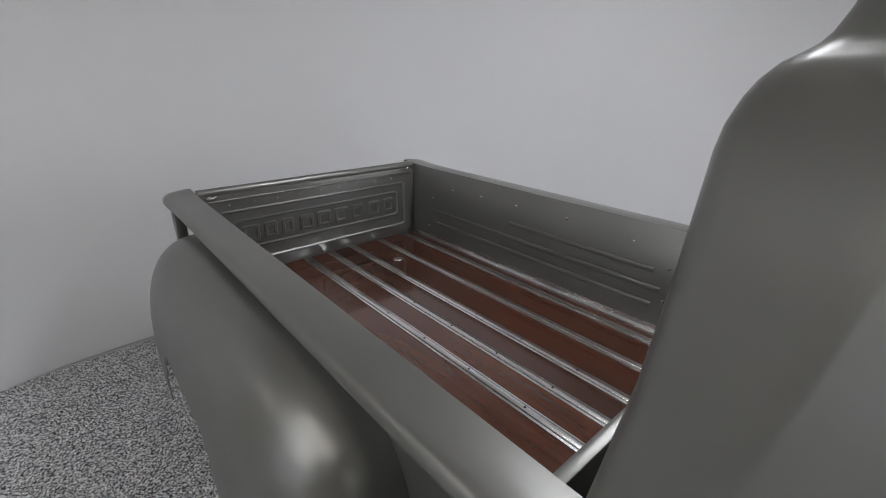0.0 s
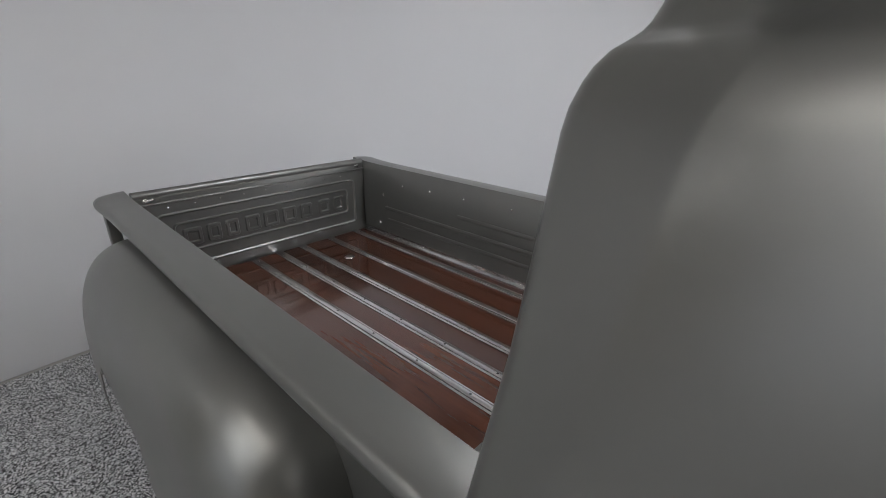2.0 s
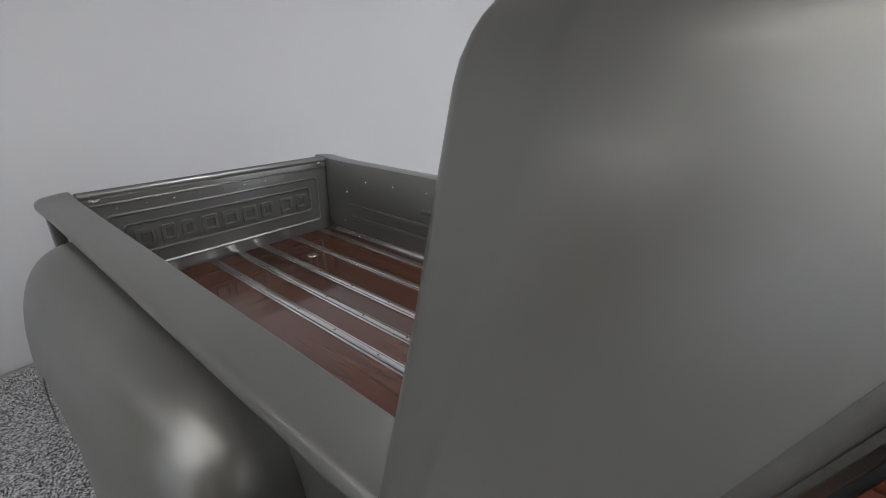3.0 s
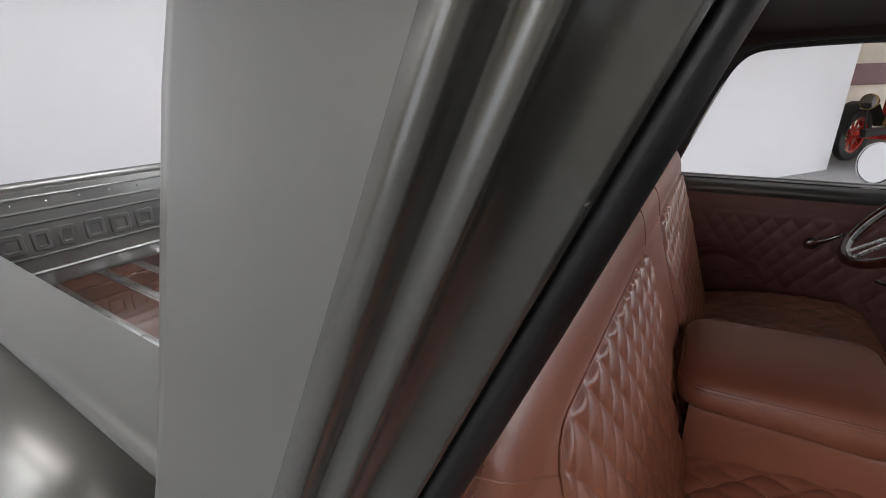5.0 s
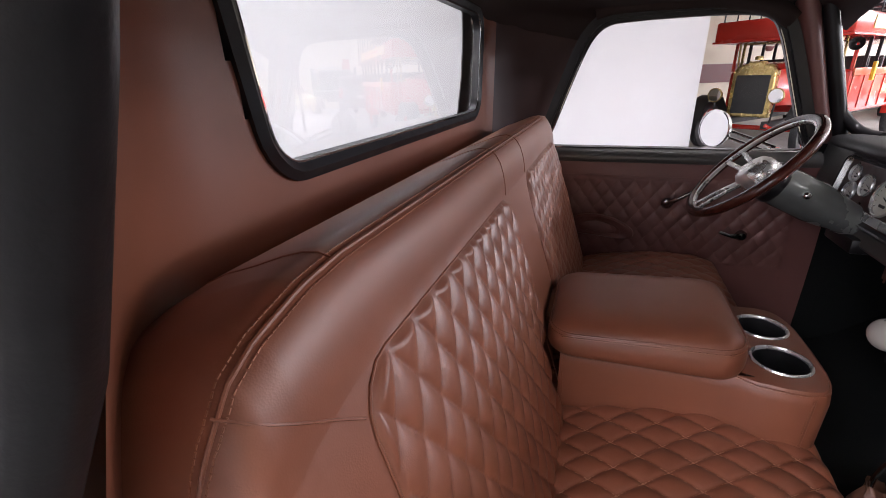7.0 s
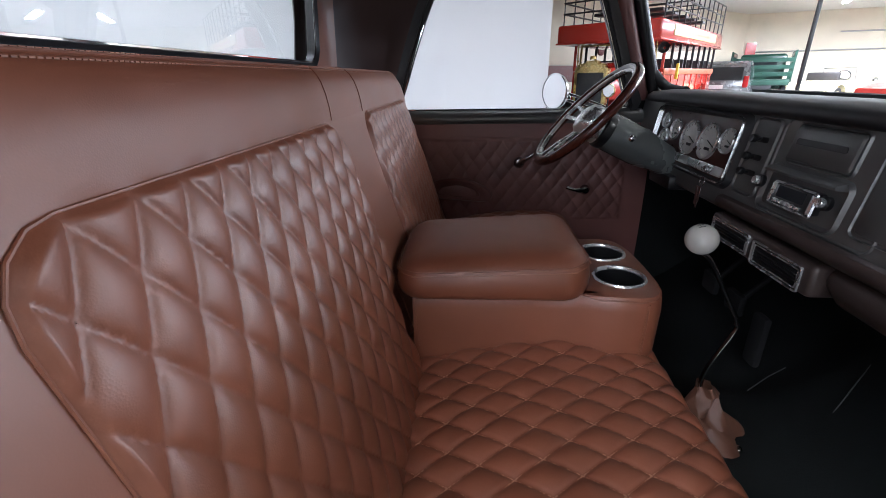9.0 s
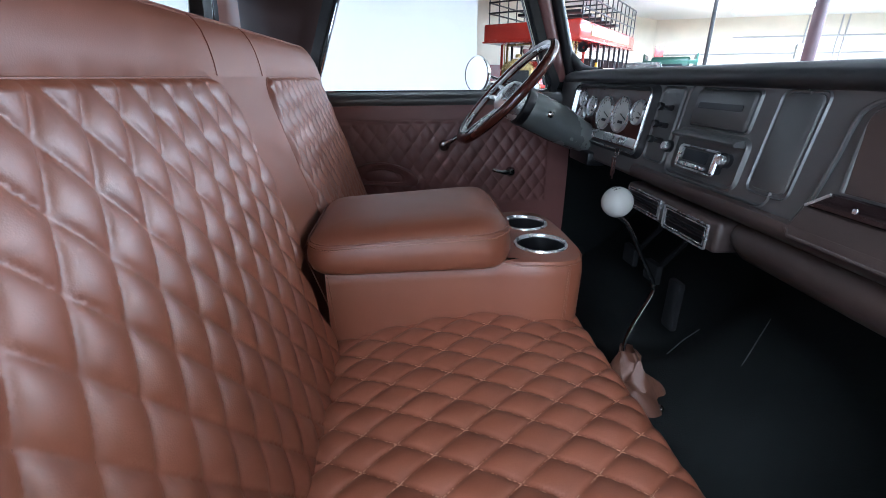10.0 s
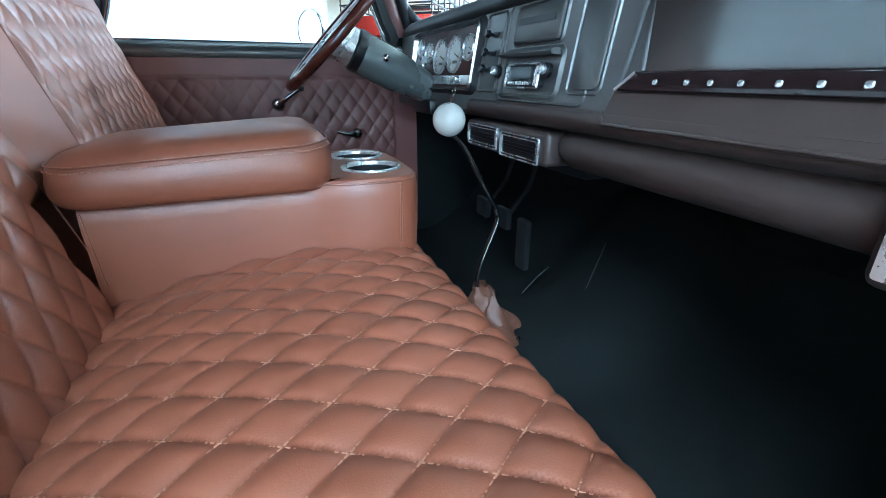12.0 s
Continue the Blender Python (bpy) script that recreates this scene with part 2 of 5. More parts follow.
def frame_strip(outer, inner, place, depth, bm=None):
    """A flat frame between two outlines of equal number, with a real thickness."""
    rings = [[place(u, v, 0) for u, v in outer], [place(u, v, depth) for u, v in outer], [place(u, v, depth) for u, v in inner], [place(u, v, 0) for u, v in inner]]
    rings.append(rings[0])
    bm = loft(rings, True, False, bm)
    bmesh.ops.remove_doubles(bm, verts=bm.verts, dist=1e-6)
    return bm



def crossings(a, b, net):
    """Counts the seams of a diamond quilting up to (a, b), along its two directions."""
    (a0, b0), (ua, ub), (va, vb) = net
    d = ua * vb - ub * va
    a, b = a - a0, b - b0
    return (a * vb - b * va) / d, (ua * b - ub * a) / d


def seams(a0, a1, b0, b1, net, put, r=0.0008):
    """Stitches along the seams of a diamond quilting; put(a, b) gives the place, or None outside."""
    bm = bmesh.new()
    o, *steps = (Vector(q) for q in net)
    ends = [crossings(a, b, net) for a in (a0, a1) for b in (b0, b1)]
    for k in (0, 1):
        along, across = steps[k], steps[1 - k]
        low, high = min(e[k] for e in ends), max(e[k] for e in ends)
        step = 0.0062 / along.length
        for n in range(int(min(e[1 - k] for e in ends)) - 1, int(max(e[1 - k] for e in ends)) + 2):
            w = low
            while w < high:
                q = [o + across * n + along * v for v in (w, w + step * 0.62)]
                if all(a0 < a < a1 and b0 < b < b1 for a, b in q):
                    line = [put(a, b) for a, b in q]
                    if line[0] and line[1]:
                        tube([Vector(e) for e in line], r, 4, bm=bm)
                w += step
    return bm


# ---- the room ----
CREAM = material("cream_block_paint", (0.68, 0.62, 0.49), 0.6, vary=0.06, scale=2, fine=0.2, fine_scale=40)
BAND = material("maroon_band_paint", (0.13, 0.025, 0.022), 0.5, vary=0.1)
CEILING = material("ceiling_tile", (0.70, 0.68, 0.64), 0.8, vary=0.05, scale=3)
TUBE = glow("fluorescent_tube", (1.0, 0.97, 0.92), 14.0)
SHEET = material("white_fixture_sheet", (0.7, 0.7, 0.68), 0.4)
COLUMN = material("column_paint", (0.075, 0.040, 0.045), 0.5, vary=0.15)
PIPE = material("galvanised_pipe", (0.42, 0.42, 0.42), 0.35, metal=0.8, vary=0.15, scale=12)


def wall_line():
    """Plan of the seamless backdrop wall: straight behind the truck, a wide bend, then straight out past the driver's side."""
    pts = [(-2.84, -3.2), (-2.87, -1.75), (-2.93, -1.45), (-2.94, -1.1), (-2.93, 0.0)]
    a, b, c = Vector((-2.93, 0.0)), Vector((-2.92, 1.35)), Vector((-2.05, 2.45))
    for k in range(1, 13):
        t = k / 12
        p = a * (1 - t) ** 2 + b * 2 * t * (1 - t) + c * t * t
        pts.append((p.x, p.y))
    pts.append((2.15, 7.90))
    return pts


def flat_wall(name, a, b, z0, z1, mat, label, t=0.15):
    d = (Vector(b) - Vector(a)).normalized()
    n = Vector((-d.y, d.x)) * t
    ring = lambda z: [(a[0], a[1], z), (b[0], b[1], z), (b[0] + n.x, b[1] + n.y, z), (a[0] + n.x, a[1] + n.y, z)]
    return tagged(part(name, loft([ring(z0), ring(z1)], True, True), mat, smooth=0), label, "wall", kind="structure")


def build_room():
    line = wall_line()
    n = len(line)
    out = []
    for i in range(n):
        d = (Vector(line[min(i + 1, n - 1)]) - Vector(line[max(i - 1, 0)])).normalized()
        out.append((line[i][0] - d.y * 0.12, line[i][1] + d.x * 0.12))
    rings = [[(x, y, 0), (x, y, 3.60), (u, v, 3.60), (u, v, 0), (x, y, 0)] for (x, y), (u, v) in zip(line, out)]
    bm = loft(rings)
    bm.faces.new([bm.verts.new(p) for p in rings[-1][:4]])
    bm.faces.new([bm.verts.new(p) for p in rings[0][:4]])
    tagged(part("wall_backdrop", bm, WALL, smooth=20), "seamless white painted backdrop wall with a wide bend", "wall", kind="structure")
    tagged(part("floor", box(-8, 36, -10, 30, -0.30, -0.004), CONCRETE), "worn grey concrete garage floor", "floor", kind="structure")
    tagged(part("floor_covering", box(-2.9, 2.6, -6.0, 9.0, -0.02, 0.0), FLECK), "black and white flecked floor covering", "floor", kind="structure")
    tagged(part("ceiling", box(-8, 36, -10, 30, 3.65, 3.80), CEILING), "off-white garage ceiling of square tiles", "ceiling", kind="structure")
    flat_wall("wall_side", (-6.0, 7.35), (13.0, 21.6), 0, 3.65, CREAM, "cream painted block wall of the garage")
    flat_wall("wall_side_band", (-5.99, 7.32), (12.99, 21.56), 1.05, 1.55, BAND, "maroon painted band along the cream wall", 0.02)
    flat_wall("wall_back", (13.0, 21.6), (34.0, 14.6), 0, 3.65, CREAM, "cream painted block wall at the far end")
    flat_wall("wall_east", (34.0, 14.6), (34.0, -9.5), 0, 3.65, CREAM, "cream painted block wall")
    # opening left for the added fill lamp; no door is seen here
    for n, (x0, x1, z0, z1) in enumerate(((34.0, 0.15, 0, 3.65), (-4.95, -7.5, 0, 3.65), (0.15, -4.95, 3.2, 3.65), (0.15, -4.95, 0, 0.15))):
        flat_wall("wall_south_%d" % (n + 1), (x0, -9.5), (x1, -9.5), z0, z1, CREAM, "cream painted block wall round an added opening")
    tagged(part("ground", box(-60, 80, -90, -9.7, -0.35, -0.03), CONCRETE), "grey concrete ground added outside the south opening", "ground", kind="structure")
    flat_wall("wall_west", (-7.5, -9.5), (-7.5, 7.3), 0, 3.65, CREAM, "cream painted block wall")


build_room()

# ---- the truck ----
W, FLOOR_Z, RAIL_Z = 0.635, 0.64, 1.09
truck = thing("pickup_truck", "satin grey vintage step-side pickup truck with brown leather cab", "truck")


# the bed sits a little askew of the cab, as it is bolted to the frame
BED_TURN = Matrix(((0.99962, 0.01744, 0.02128, 0), (-0.01786, 0.99964, 0.01993, 0), (-0.02092, -0.02030, 0.99957, 0), (0, 0, 0, 1)))
BED = Matrix.Translation((0.1, 0, 0.64)) @ BED_TURN @ Matrix.Translation((-0.1, -0.052, -0.658)) @ Matrix.Diagonal((1, 1.06, 1, 1))


def bed_part(name, bm, mat, smooth=40):
    ob = part(name, bm, mat, truck, smooth=smooth)
    ob.matrix_basis = BED
    return ob


def bolt(x, y, z, axis, r=0.008, parent=None, name="bolt", mat=None):
    return part(name, disc([(0, r * 0.75), (r * 0.6, r * 0.6), (r, r * 0.15), (r, 0)], (x, y, z), axis, 12), mat or CHROME, parent)


def bed_sides():
    for s in (-1, 1):
        prof = [(W, 0.56), (W, 1.086), (W + 0.003, RAIL_Z)]
        prof += [(W + 0.05, RAIL_Z + 0.001), (W + 0.092, RAIL_Z - 0.003)]
        for k in range(1, 9):
            a = radians(80 - 165 * k / 8)
            prof.append((W + 0.094 + 0.029 * math.cos(a), RAIL_Z - 0.031 + 0.029 * math.sin(a)))
        prof += [(W + 0.085, 1.040), (W + 0.050, 1.048), (W + 0.030, 1.03), (W + 0.026, 1.00), (W + 0.026, 0.56), (W, 0.56)]
        rings = []
        for x, pinch, lift in ((-2.112, 0.30, 0.012), (-2.108, 0.62, 0.012), (-2.095, 0.92, 0.012), (-2.07, 1.06, 0.010), (-2.03, 1.08, 0.006), (-1.95, 1.04, 0.002), (-1.8, 1, 0), (-1.2, 1, 0), (-0.6, 1, 0), (0.205, 1, 0)):
            back = 1.0 if x > -2.02 else 0.0
            rings.append([(x if z > 1.0 or back else -2.02, s * (W + (y - W) * pinch), z + (lift if z > 1.0 else 0)) for y, z in prof])
        b = bed_part("bed_side", loft(rings, cap=True), PAINT)
        for z, x0, x1 in ((0.891, -1.095, -0.334), (0.809, -1.70, -0.336), (0.730, -1.68, -0.36)):
            rib = smooth_line([(x0, s * (W - 0.000), z), (x0 + 0.03, s * (W - 0.004), z), (x1 - 0.03, s * (W - 0.004), z), (x1, s * (W - 0.000), z)], 4)
            part("rib", tube(rib, [0.004 + 0.009 * min(1, 4 * k / len(rib), 4 * (1 - k / len(rib))) for k in range(len(rib))], 10, flat=0.45, up=(0, 1, 0)), PAINT, b)
        for x, z in ((-1.789, 0.896), (-1.594, 0.984), (-1.347, 0.995), (-1.081, 1.0), (-0.759, 1.009), (-0.413, 0.991), (-0.248, 0.914), (-0.246, 0.763), (-1.831, 0.695)):
            bolt(x, s * (W - 0.001), z, (0, -s, 0), 0.0075, b)
        part("corner_post", box(-2.06, -2.005, min(s * 0.70, s * 0.745), max(s * 0.70, s * 0.745), 0.60, 1.05, 0.006), PAINT, b)


bed_sides()


def tailgate():
    """Pressed steel tailgate: stepped frames round a raised row of plain blocks where the maker's name stands."""
    g = bed_part("tailgate", box(-2.035, -2.002, -0.633, 0.633, 0.605, 1.075, 0.004), PAINT)
    at = lambda u, v, d: (-2.002 + d, u, v)
    part("top_roll", tube([(-2.022, -0.632, 1.084), (-2.022, 0.632, 1.084)], 0.024, 16), PAINT, g)
    part("top_bead", tube([(-1.998, -0.632, 1.042), (-1.998, 0.632, 1.042)], 0.006, 8), PAINT, g)
    def bead(w, h, zc, wide, deep):
        o = [(u, v + zc) for u, v in rounded(w, h, 0.03, 5)]
        i = [(u, v + zc) for u, v in rounded(w - 2 * wide, h - 2 * wide, 0.03 - wide, 5)]
        m = [(u, v + zc) for u, v in rounded(w - wide, h - wide, 0.03 - wide / 2, 5)]
        rings = [[at(u, v, 0) for u, v in o], [at(u, v, deep) for u, v in m], [at(u, v, 0) for u, v in i]]
        part("pressed_bead", loft(rings, True), PAINT, g)
    bead(1.122, 0.306, 0.831, 0.016, 0.008)
    bead(1.006, 0.168, 0.842, 0.014, 0.009)
    for yc, wide in ((-0.420, 0.090), (-0.318, 0.072), (-0.226, 0.070), (-0.117, 0.084), (-0.012, 0.090), (0.099, 0.086), (0.205, 0.078), (0.328, 0.082), (0.430, 0.074)):
        o = [(u + yc, v + 0.838) for u, v in rounded(wide, 0.098, 0.014, 3)]
        m = [(u + yc, v + 0.838) for u, v in rounded(wide - 0.010, 0.088, 0.010, 3)]
        i = [(u + yc, v + 0.838) for u, v in rounded(wide - 0.034, 0.058, 0.006, 3)]
        j = [(u + yc, v + 0.838) for u, v in rounded(wide - 0.044, 0.048, 0.004, 3)]
        part("raised_block", loft([[at(u, v, 0) for u, v in o], [at(u, v, 0.009) for u, v in m], [at(u, v, 0.009) for u, v in i], [at(u, v, 0.001) for u, v in j]], True), PAINT, g)
    for s in (-1, 1):
        part("hinge_pin", tube([(-1.996, s * 0.595, 1.064), (-1.985, s * 0.575, 1.066), (-1.985, s * 0.555, 1.070)], 0.006, 8), STEEL, g)
        bolt(-1.996, s * 0.585, 1.064, (1, 0, 0), 0.011, g)
    for y in (-0.50, -0.38, -0.26, -0.14, -0.02, 0.10, 0.22, 0.34, 0.46):
        bolt(-1.999, y, 1.012, (1, 0, 0), 0.004, g)


tailgate()
hp = bed_part("front_panel", box(0.107, 0.128, -0.632, 0.632, 0.58, 1.050, 0.004), PAINT)
part("top_flange", box(0.104, 0.132, -0.634, 0.634, 1.048, 1.060, 0.005), PAINT, hp)


def bed_floor():
    f = bed_part("bed_floor", box(-1.998, 0.106, -0.633, 0.633, 0.60, 0.620), BLACK)
    f.matrix_basis = BED @ Matrix.Translation((0, 0, -0.025))
    edges = [-0.632, -0.535, -0.34, -0.146, 0.0, 0.146, 0.34, 0.535, 0.632]
    for a, b in zip(edges, edges[1:]):
        part("plank", box(-1.995, 0.10, a + 0.005, b - 0.005, 0.620, 0.640, 0.002, 1), PLANK, f)
    for y in edges[1:-1]:
        prof = [(-0.023, 0.639), (-0.023, 0.6425), (-0.014, 0.6435), (-0.0125, 0.648), (-0.009, 0.6495), (0.009, 0.6495), (0.0125, 0.648), (0.014, 0.6435), (0.023, 0.6425), (0.023, 0.639)]
        st = part("strip", loft([[(x, y + u, z) for u, z in prof] for x in (-1.995, 0.10)], cap=True), STEEL, f)
        for k in range(8):
            bolt(-1.93 + 0.27 * k, y, 0.6492, (0, 0, 1), 0.005, st, mat=BLACK)
    for s in (-1, 1):
        e = part("edge_angle", loft([[(x, s * u, z) for u, z in ((0.634, 0.665), (0.630, 0.665), (0.628, 0.646), (0.598, 0.644), (0.598, 0.640))] for x in (-1.995, 0.10)]), STEEL, f)
        for k in range(9):
            bolt(-1.9 + 0.24 * k, s * 0.613, 0.644, (0, 0, 1), 0.006, e)
    part("cover_plate", disc([(0, 0.006), (0.020, 0.006), (0.028, 0.004), (0.031, 0)], (-1.629, 0.251, 0.640), (0, 0, 1), 28), CHROME, f)


bed_floor()


def fenders():
    cx, hx, z0 = -1.147, 0.950, 0.34
    for s in (-1, 1):
        def skin(u, v):
            a = -1 + 2 * u
            a = math.copysign(1 - (1 - abs(a)) ** 1.7, a)
            p = 4.4 if a > 0 else 4.8
            k = (1 - abs(a) ** p) ** (1 / p)
            zt = 0.98 * k + z0 * (1 - k)
            wd = 0.297 * (1 - abs(a) ** 6 * 0.72) ** (1 / 2.2)
            phi = v * math.pi / 2
            y = wd * math.sin(phi) ** (2 / 2.7)
            z = z0 + (zt - z0) * max(math.cos(phi), 0) ** (2 / 3.0)
            return (cx + hx * a, s * (W + 0.027 + y), z)
        bm = surface(skin, 56, 28)
        gone = [f for f in bm.faces if (f.calc_center_median().x - cx) ** 2 + (f.calc_center_median().z - 0.30) ** 2 < 0.40 ** 2 and abs(f.calc_center_median().y) > 0.95]
        bmesh.ops.delete(bm, geom=gone, context="FACES")
        bed_part("fender", thick(bm, 0.004), PAINT, 50)
        w = part("wheel", disc([(0.0, 0.02), (0.18, 0.02), (0.22, 0.0), (0.235, 0.015), (0.235, -0.2)], (cx, s * 0.93, 0.345), (0, s, 0), 40), CHROME, truck)
        part("tyre", disc([(0.225, 0.0), (0.26, 0.02), (0.31, 0.022), (0.335, 0.005), (0.345, -0.02), (0.345, -0.2), (0.33, -0.23), (0.23, -0.24)], (cx, s * 0.925, 0.345), (0, s, 0), 48), RUBBER, w)
        part("running_board", box(-0.20, 0.25, min(s * 0.66, s * 0.96), max(s * 0.66, s * 0.96), 0.38, 0.42, 0.01), PAINT, truck)


fenders()


# ---- the cab shell ----
def rear_edge(z):
    """The rounded rear edge of the cab at a height: x, and y from the middle. Over 1.62 m it folds into a shoulder under the roof."""
    d = max(z, 0.9) - 1.4
    fold = float(np.interp(z, [1.60, 1.62, 1.64, 1.652, 1.664, 1.671, 1.677, 1.684, 1.70, 1.74, 1.79], [0, 0.002, 0.008, 0.014, 0.024, 0.035, 0.043, 0.048, 0.054, 0.064, 0.075]))
    lean = max(0, d - 0.06)
    return 0.254 + (0.132 if d < 0 else 0.085) * d - 0.085 * lean + fold, 0.842 - 0.191 * d - 0.135 * lean - 0.4 * fold


def side_y(z):
    return float(np.interp(z, [0.4, 0.9, 1.1, 1.3, 1.54, 1.62, 1.70, 1.75], [0.975, 0.985, 0.965, 0.928, 0.912, 0.904, 0.888, 0.862]))


def jamb_x(z):
    return -0.122 + 0.443 * z if z > 1.10 else 0.365 - (1.10 - z) * 0.12


# the jamb's section from the outer skin inwards: (along the slope, proud of it)
JAMB_STEPS = [(-0.002, -0.004), (0.0, 0.0), (0.002, 0.0035), (0.005, 0.005), (0.009, 0.004), (0.013, 0.0005), (0.017, -0.0015), (0.020, -0.001), (0.0222, 0.0018), (0.0245, 0.0042), (0.0270, 0.0048), (0.0295, 0.0038), (0.032, 0.001), (0.036, -0.0015), (0.046, -0.003), (0.058, -0.002), (0.066, 0.001), (0.0705, 0.002), (0.0735, 0.000), (0.0745, -0.004), (0.0745, -0.012)]
SEAL_STEPS = [(0.0755, -0.012), (0.0755, -0.001), (0.0775, 0.0035), (0.081, 0.0058), (0.087, 0.0066), (0.094, 0.006), (0.099, 0.004), (0.103, 0.000), (0.105, -0.006), (0.105, -0.016)]


def jamb_point(l, n, z, s):
    return (jamb_x(z) + 0.61 * l + 0.79 * n, s * (side_y(z) - 0.79 * l + 0.61 * n), z)


def cab_side(s):
    zs = [0.42, 0.6, 0.8, 0.9, 1.0, 1.1, 1.2, 1.3, 1.4, 1.5, 1.56, 1.60, 1.61, 1.62, 1.63, 1.64, 1.646, 1.652, 1.658, 1.664, 1.6675, 1.671, 1.674, 1.677, 1.6805, 1.684, 1.69, 1.70, 1.72, 1.74, 1.765, 1.79]
    rings, shells = [], []
    for z in zs:
        a, j = Vector(rear_edge(z)), Vector((jamb_x(min(z, 1.68)) - 0.001, side_y(z) - 0.001))
        along = (j - a).normalized()
        out = Vector((-along.y, along.x))
        b = a + along * (0.105 + 0.14 * (z - 1.4)) + out * 0.016
        ab = (b - a).normalized()
        bj = (j - b).normalized()
        pts = [Vector((a.x - 0.02, 0.50)), Vector((a.x - 0.006, a.y - 0.10)), Vector((a.x - 0.003, a.y - 0.05))]
        bends = ((Vector((a.x - 0.002, a.y - 0.030)), a + Vector((-0.003, 0.006)), a + ab * 0.034), (b - ab * 0.016, b, b + bj * 0.006))
        for p, q, r in bends:
            pts += [p * (1 - t) ** 2 + q * 2 * t * (1 - t) + r * t * t for t in [k / 10 for k in range(11)]]
        last = pts[-1]
        for k in range(1, 17):
            t = k / 16
            pts.append(last.lerp(j, t) + out * 0.0015 * math.sin(math.pi * t))
        rings.append([(p.x, s * p.y, z) for p in pts])
        inner = []
        for k, p in enumerate(pts):
            d = (pts[min(k + 1, len(pts) - 1)] - pts[max(k - 1, 0)]).normalized()
            inner.append((p.x + d.y * 0.003, s * (p.y - d.x * 0.003), z))
        shells.append(rings[-1] + inner[::-1])
    corner = part("cab_corner", loft(shells, True), PAINT, truck, smooth=50)
    rail = [Vector(p) + Vector((-0.006, s * 0.010, 0)) for p in rings[-3][1:]]
    part("drip_rail", tube(rail, 0.010, 10, flat=0.6, up=(0, 0, 1)), PAINT, corner)
    zj = [0.5, 0.7, 0.9, 1.0, 1.05, 1.1, 1.2, 1.3, 1.4, 1.5, 1.56, 1.60, 1.66]
    j = part("door_jamb", loft([[jamb_point(l, n, z, s) for l, n in JAMB_STEPS] for z in zj]), JAMB, truck, smooth=50)
    flat = [0.003 * min(1, max(0, (z - 1.27) / 0.22)) for z in zj]
    part("door_seal", loft([[jamb_point(l, n - f * min(1, (l - 0.0755) / 0.01), z, s) for l, n in [(0.0755 + (q - 0.0755) * float(np.interp(z, [1.35, 1.55], [1.0, 0.55])), h) for q, h in SEAL_STEPS]] for z, f in zip(zj, flat)]), SEAL, j, smooth=60)
    for z in (1.46, 1.30, 1.12):
        bolt(*jamb_point(0.0690, 0.001, z, s), (0.79, s * 0.61, 0), 0.0014, j, "screw", JAMB)
    # roof rail over the door
    rail = [(jamb_x(1.6) + 0.03, s * 0.80, 1.585), (0.70, s * 0.80, 1.600), (0.95, s * 0.80, 1.598), (1.10, s * 0.80, 1.575), (1.18, s * 0.80, 1.53)]
    part("door_header", tube(smooth_line(rail, 5), 0.028, 12), LINER, truck)


for side in (-1, 1):
    cab_side(side)


def roof():
    def skin(u, v):
        a, b = -1 + 2 * u, -1 + 2 * v
        x = 0.83 + 0.49 * math.copysign(abs(a) ** 0.7, a)
        y = 0.845 * math.copysign(abs(b) ** 0.7, b)
        z = 1.765 + 0.045 * (max(0, 1 - abs(a) ** 3) * max(0, 1 - abs(b) ** 3)) ** 0.5
        return (x, y, z)
    part("roof", thick(surface(skin, 28, 28), 0.003), PAINT, truck)
    def liner(u, v):
        b = -1 + 2 * v
        x, y = 0.285 + 1.05 * u + 0.31 * max(0, 1 - u * 3) * max(0, (abs(b) - 0.70) / 0.30) ** 2, -0.84 + 1.68 * v
        b = abs(b)
        return (x, y, 1.668 - 0.09 * b ** 5 - 0.075 * abs(2 * u - 1) ** 5)
    part("headliner", thick(surface(liner, 14, 24), 0.01), LINER, truck)


roof()


def rear_window_outline(grow=0.0):
    out = []
    for u, v in rounded(1.0 + 2 * grow, 0.262 + 2 * grow, 0.045 + grow, 6):
        t = v / 0.262 + 0.5
        y = u * (0.945 + 0.085 * t)
        z = 1.433 + v + 0.022 * max(0, t) * (1 - (u / 0.53) ** 2)
        out.append((y, z))
    return out


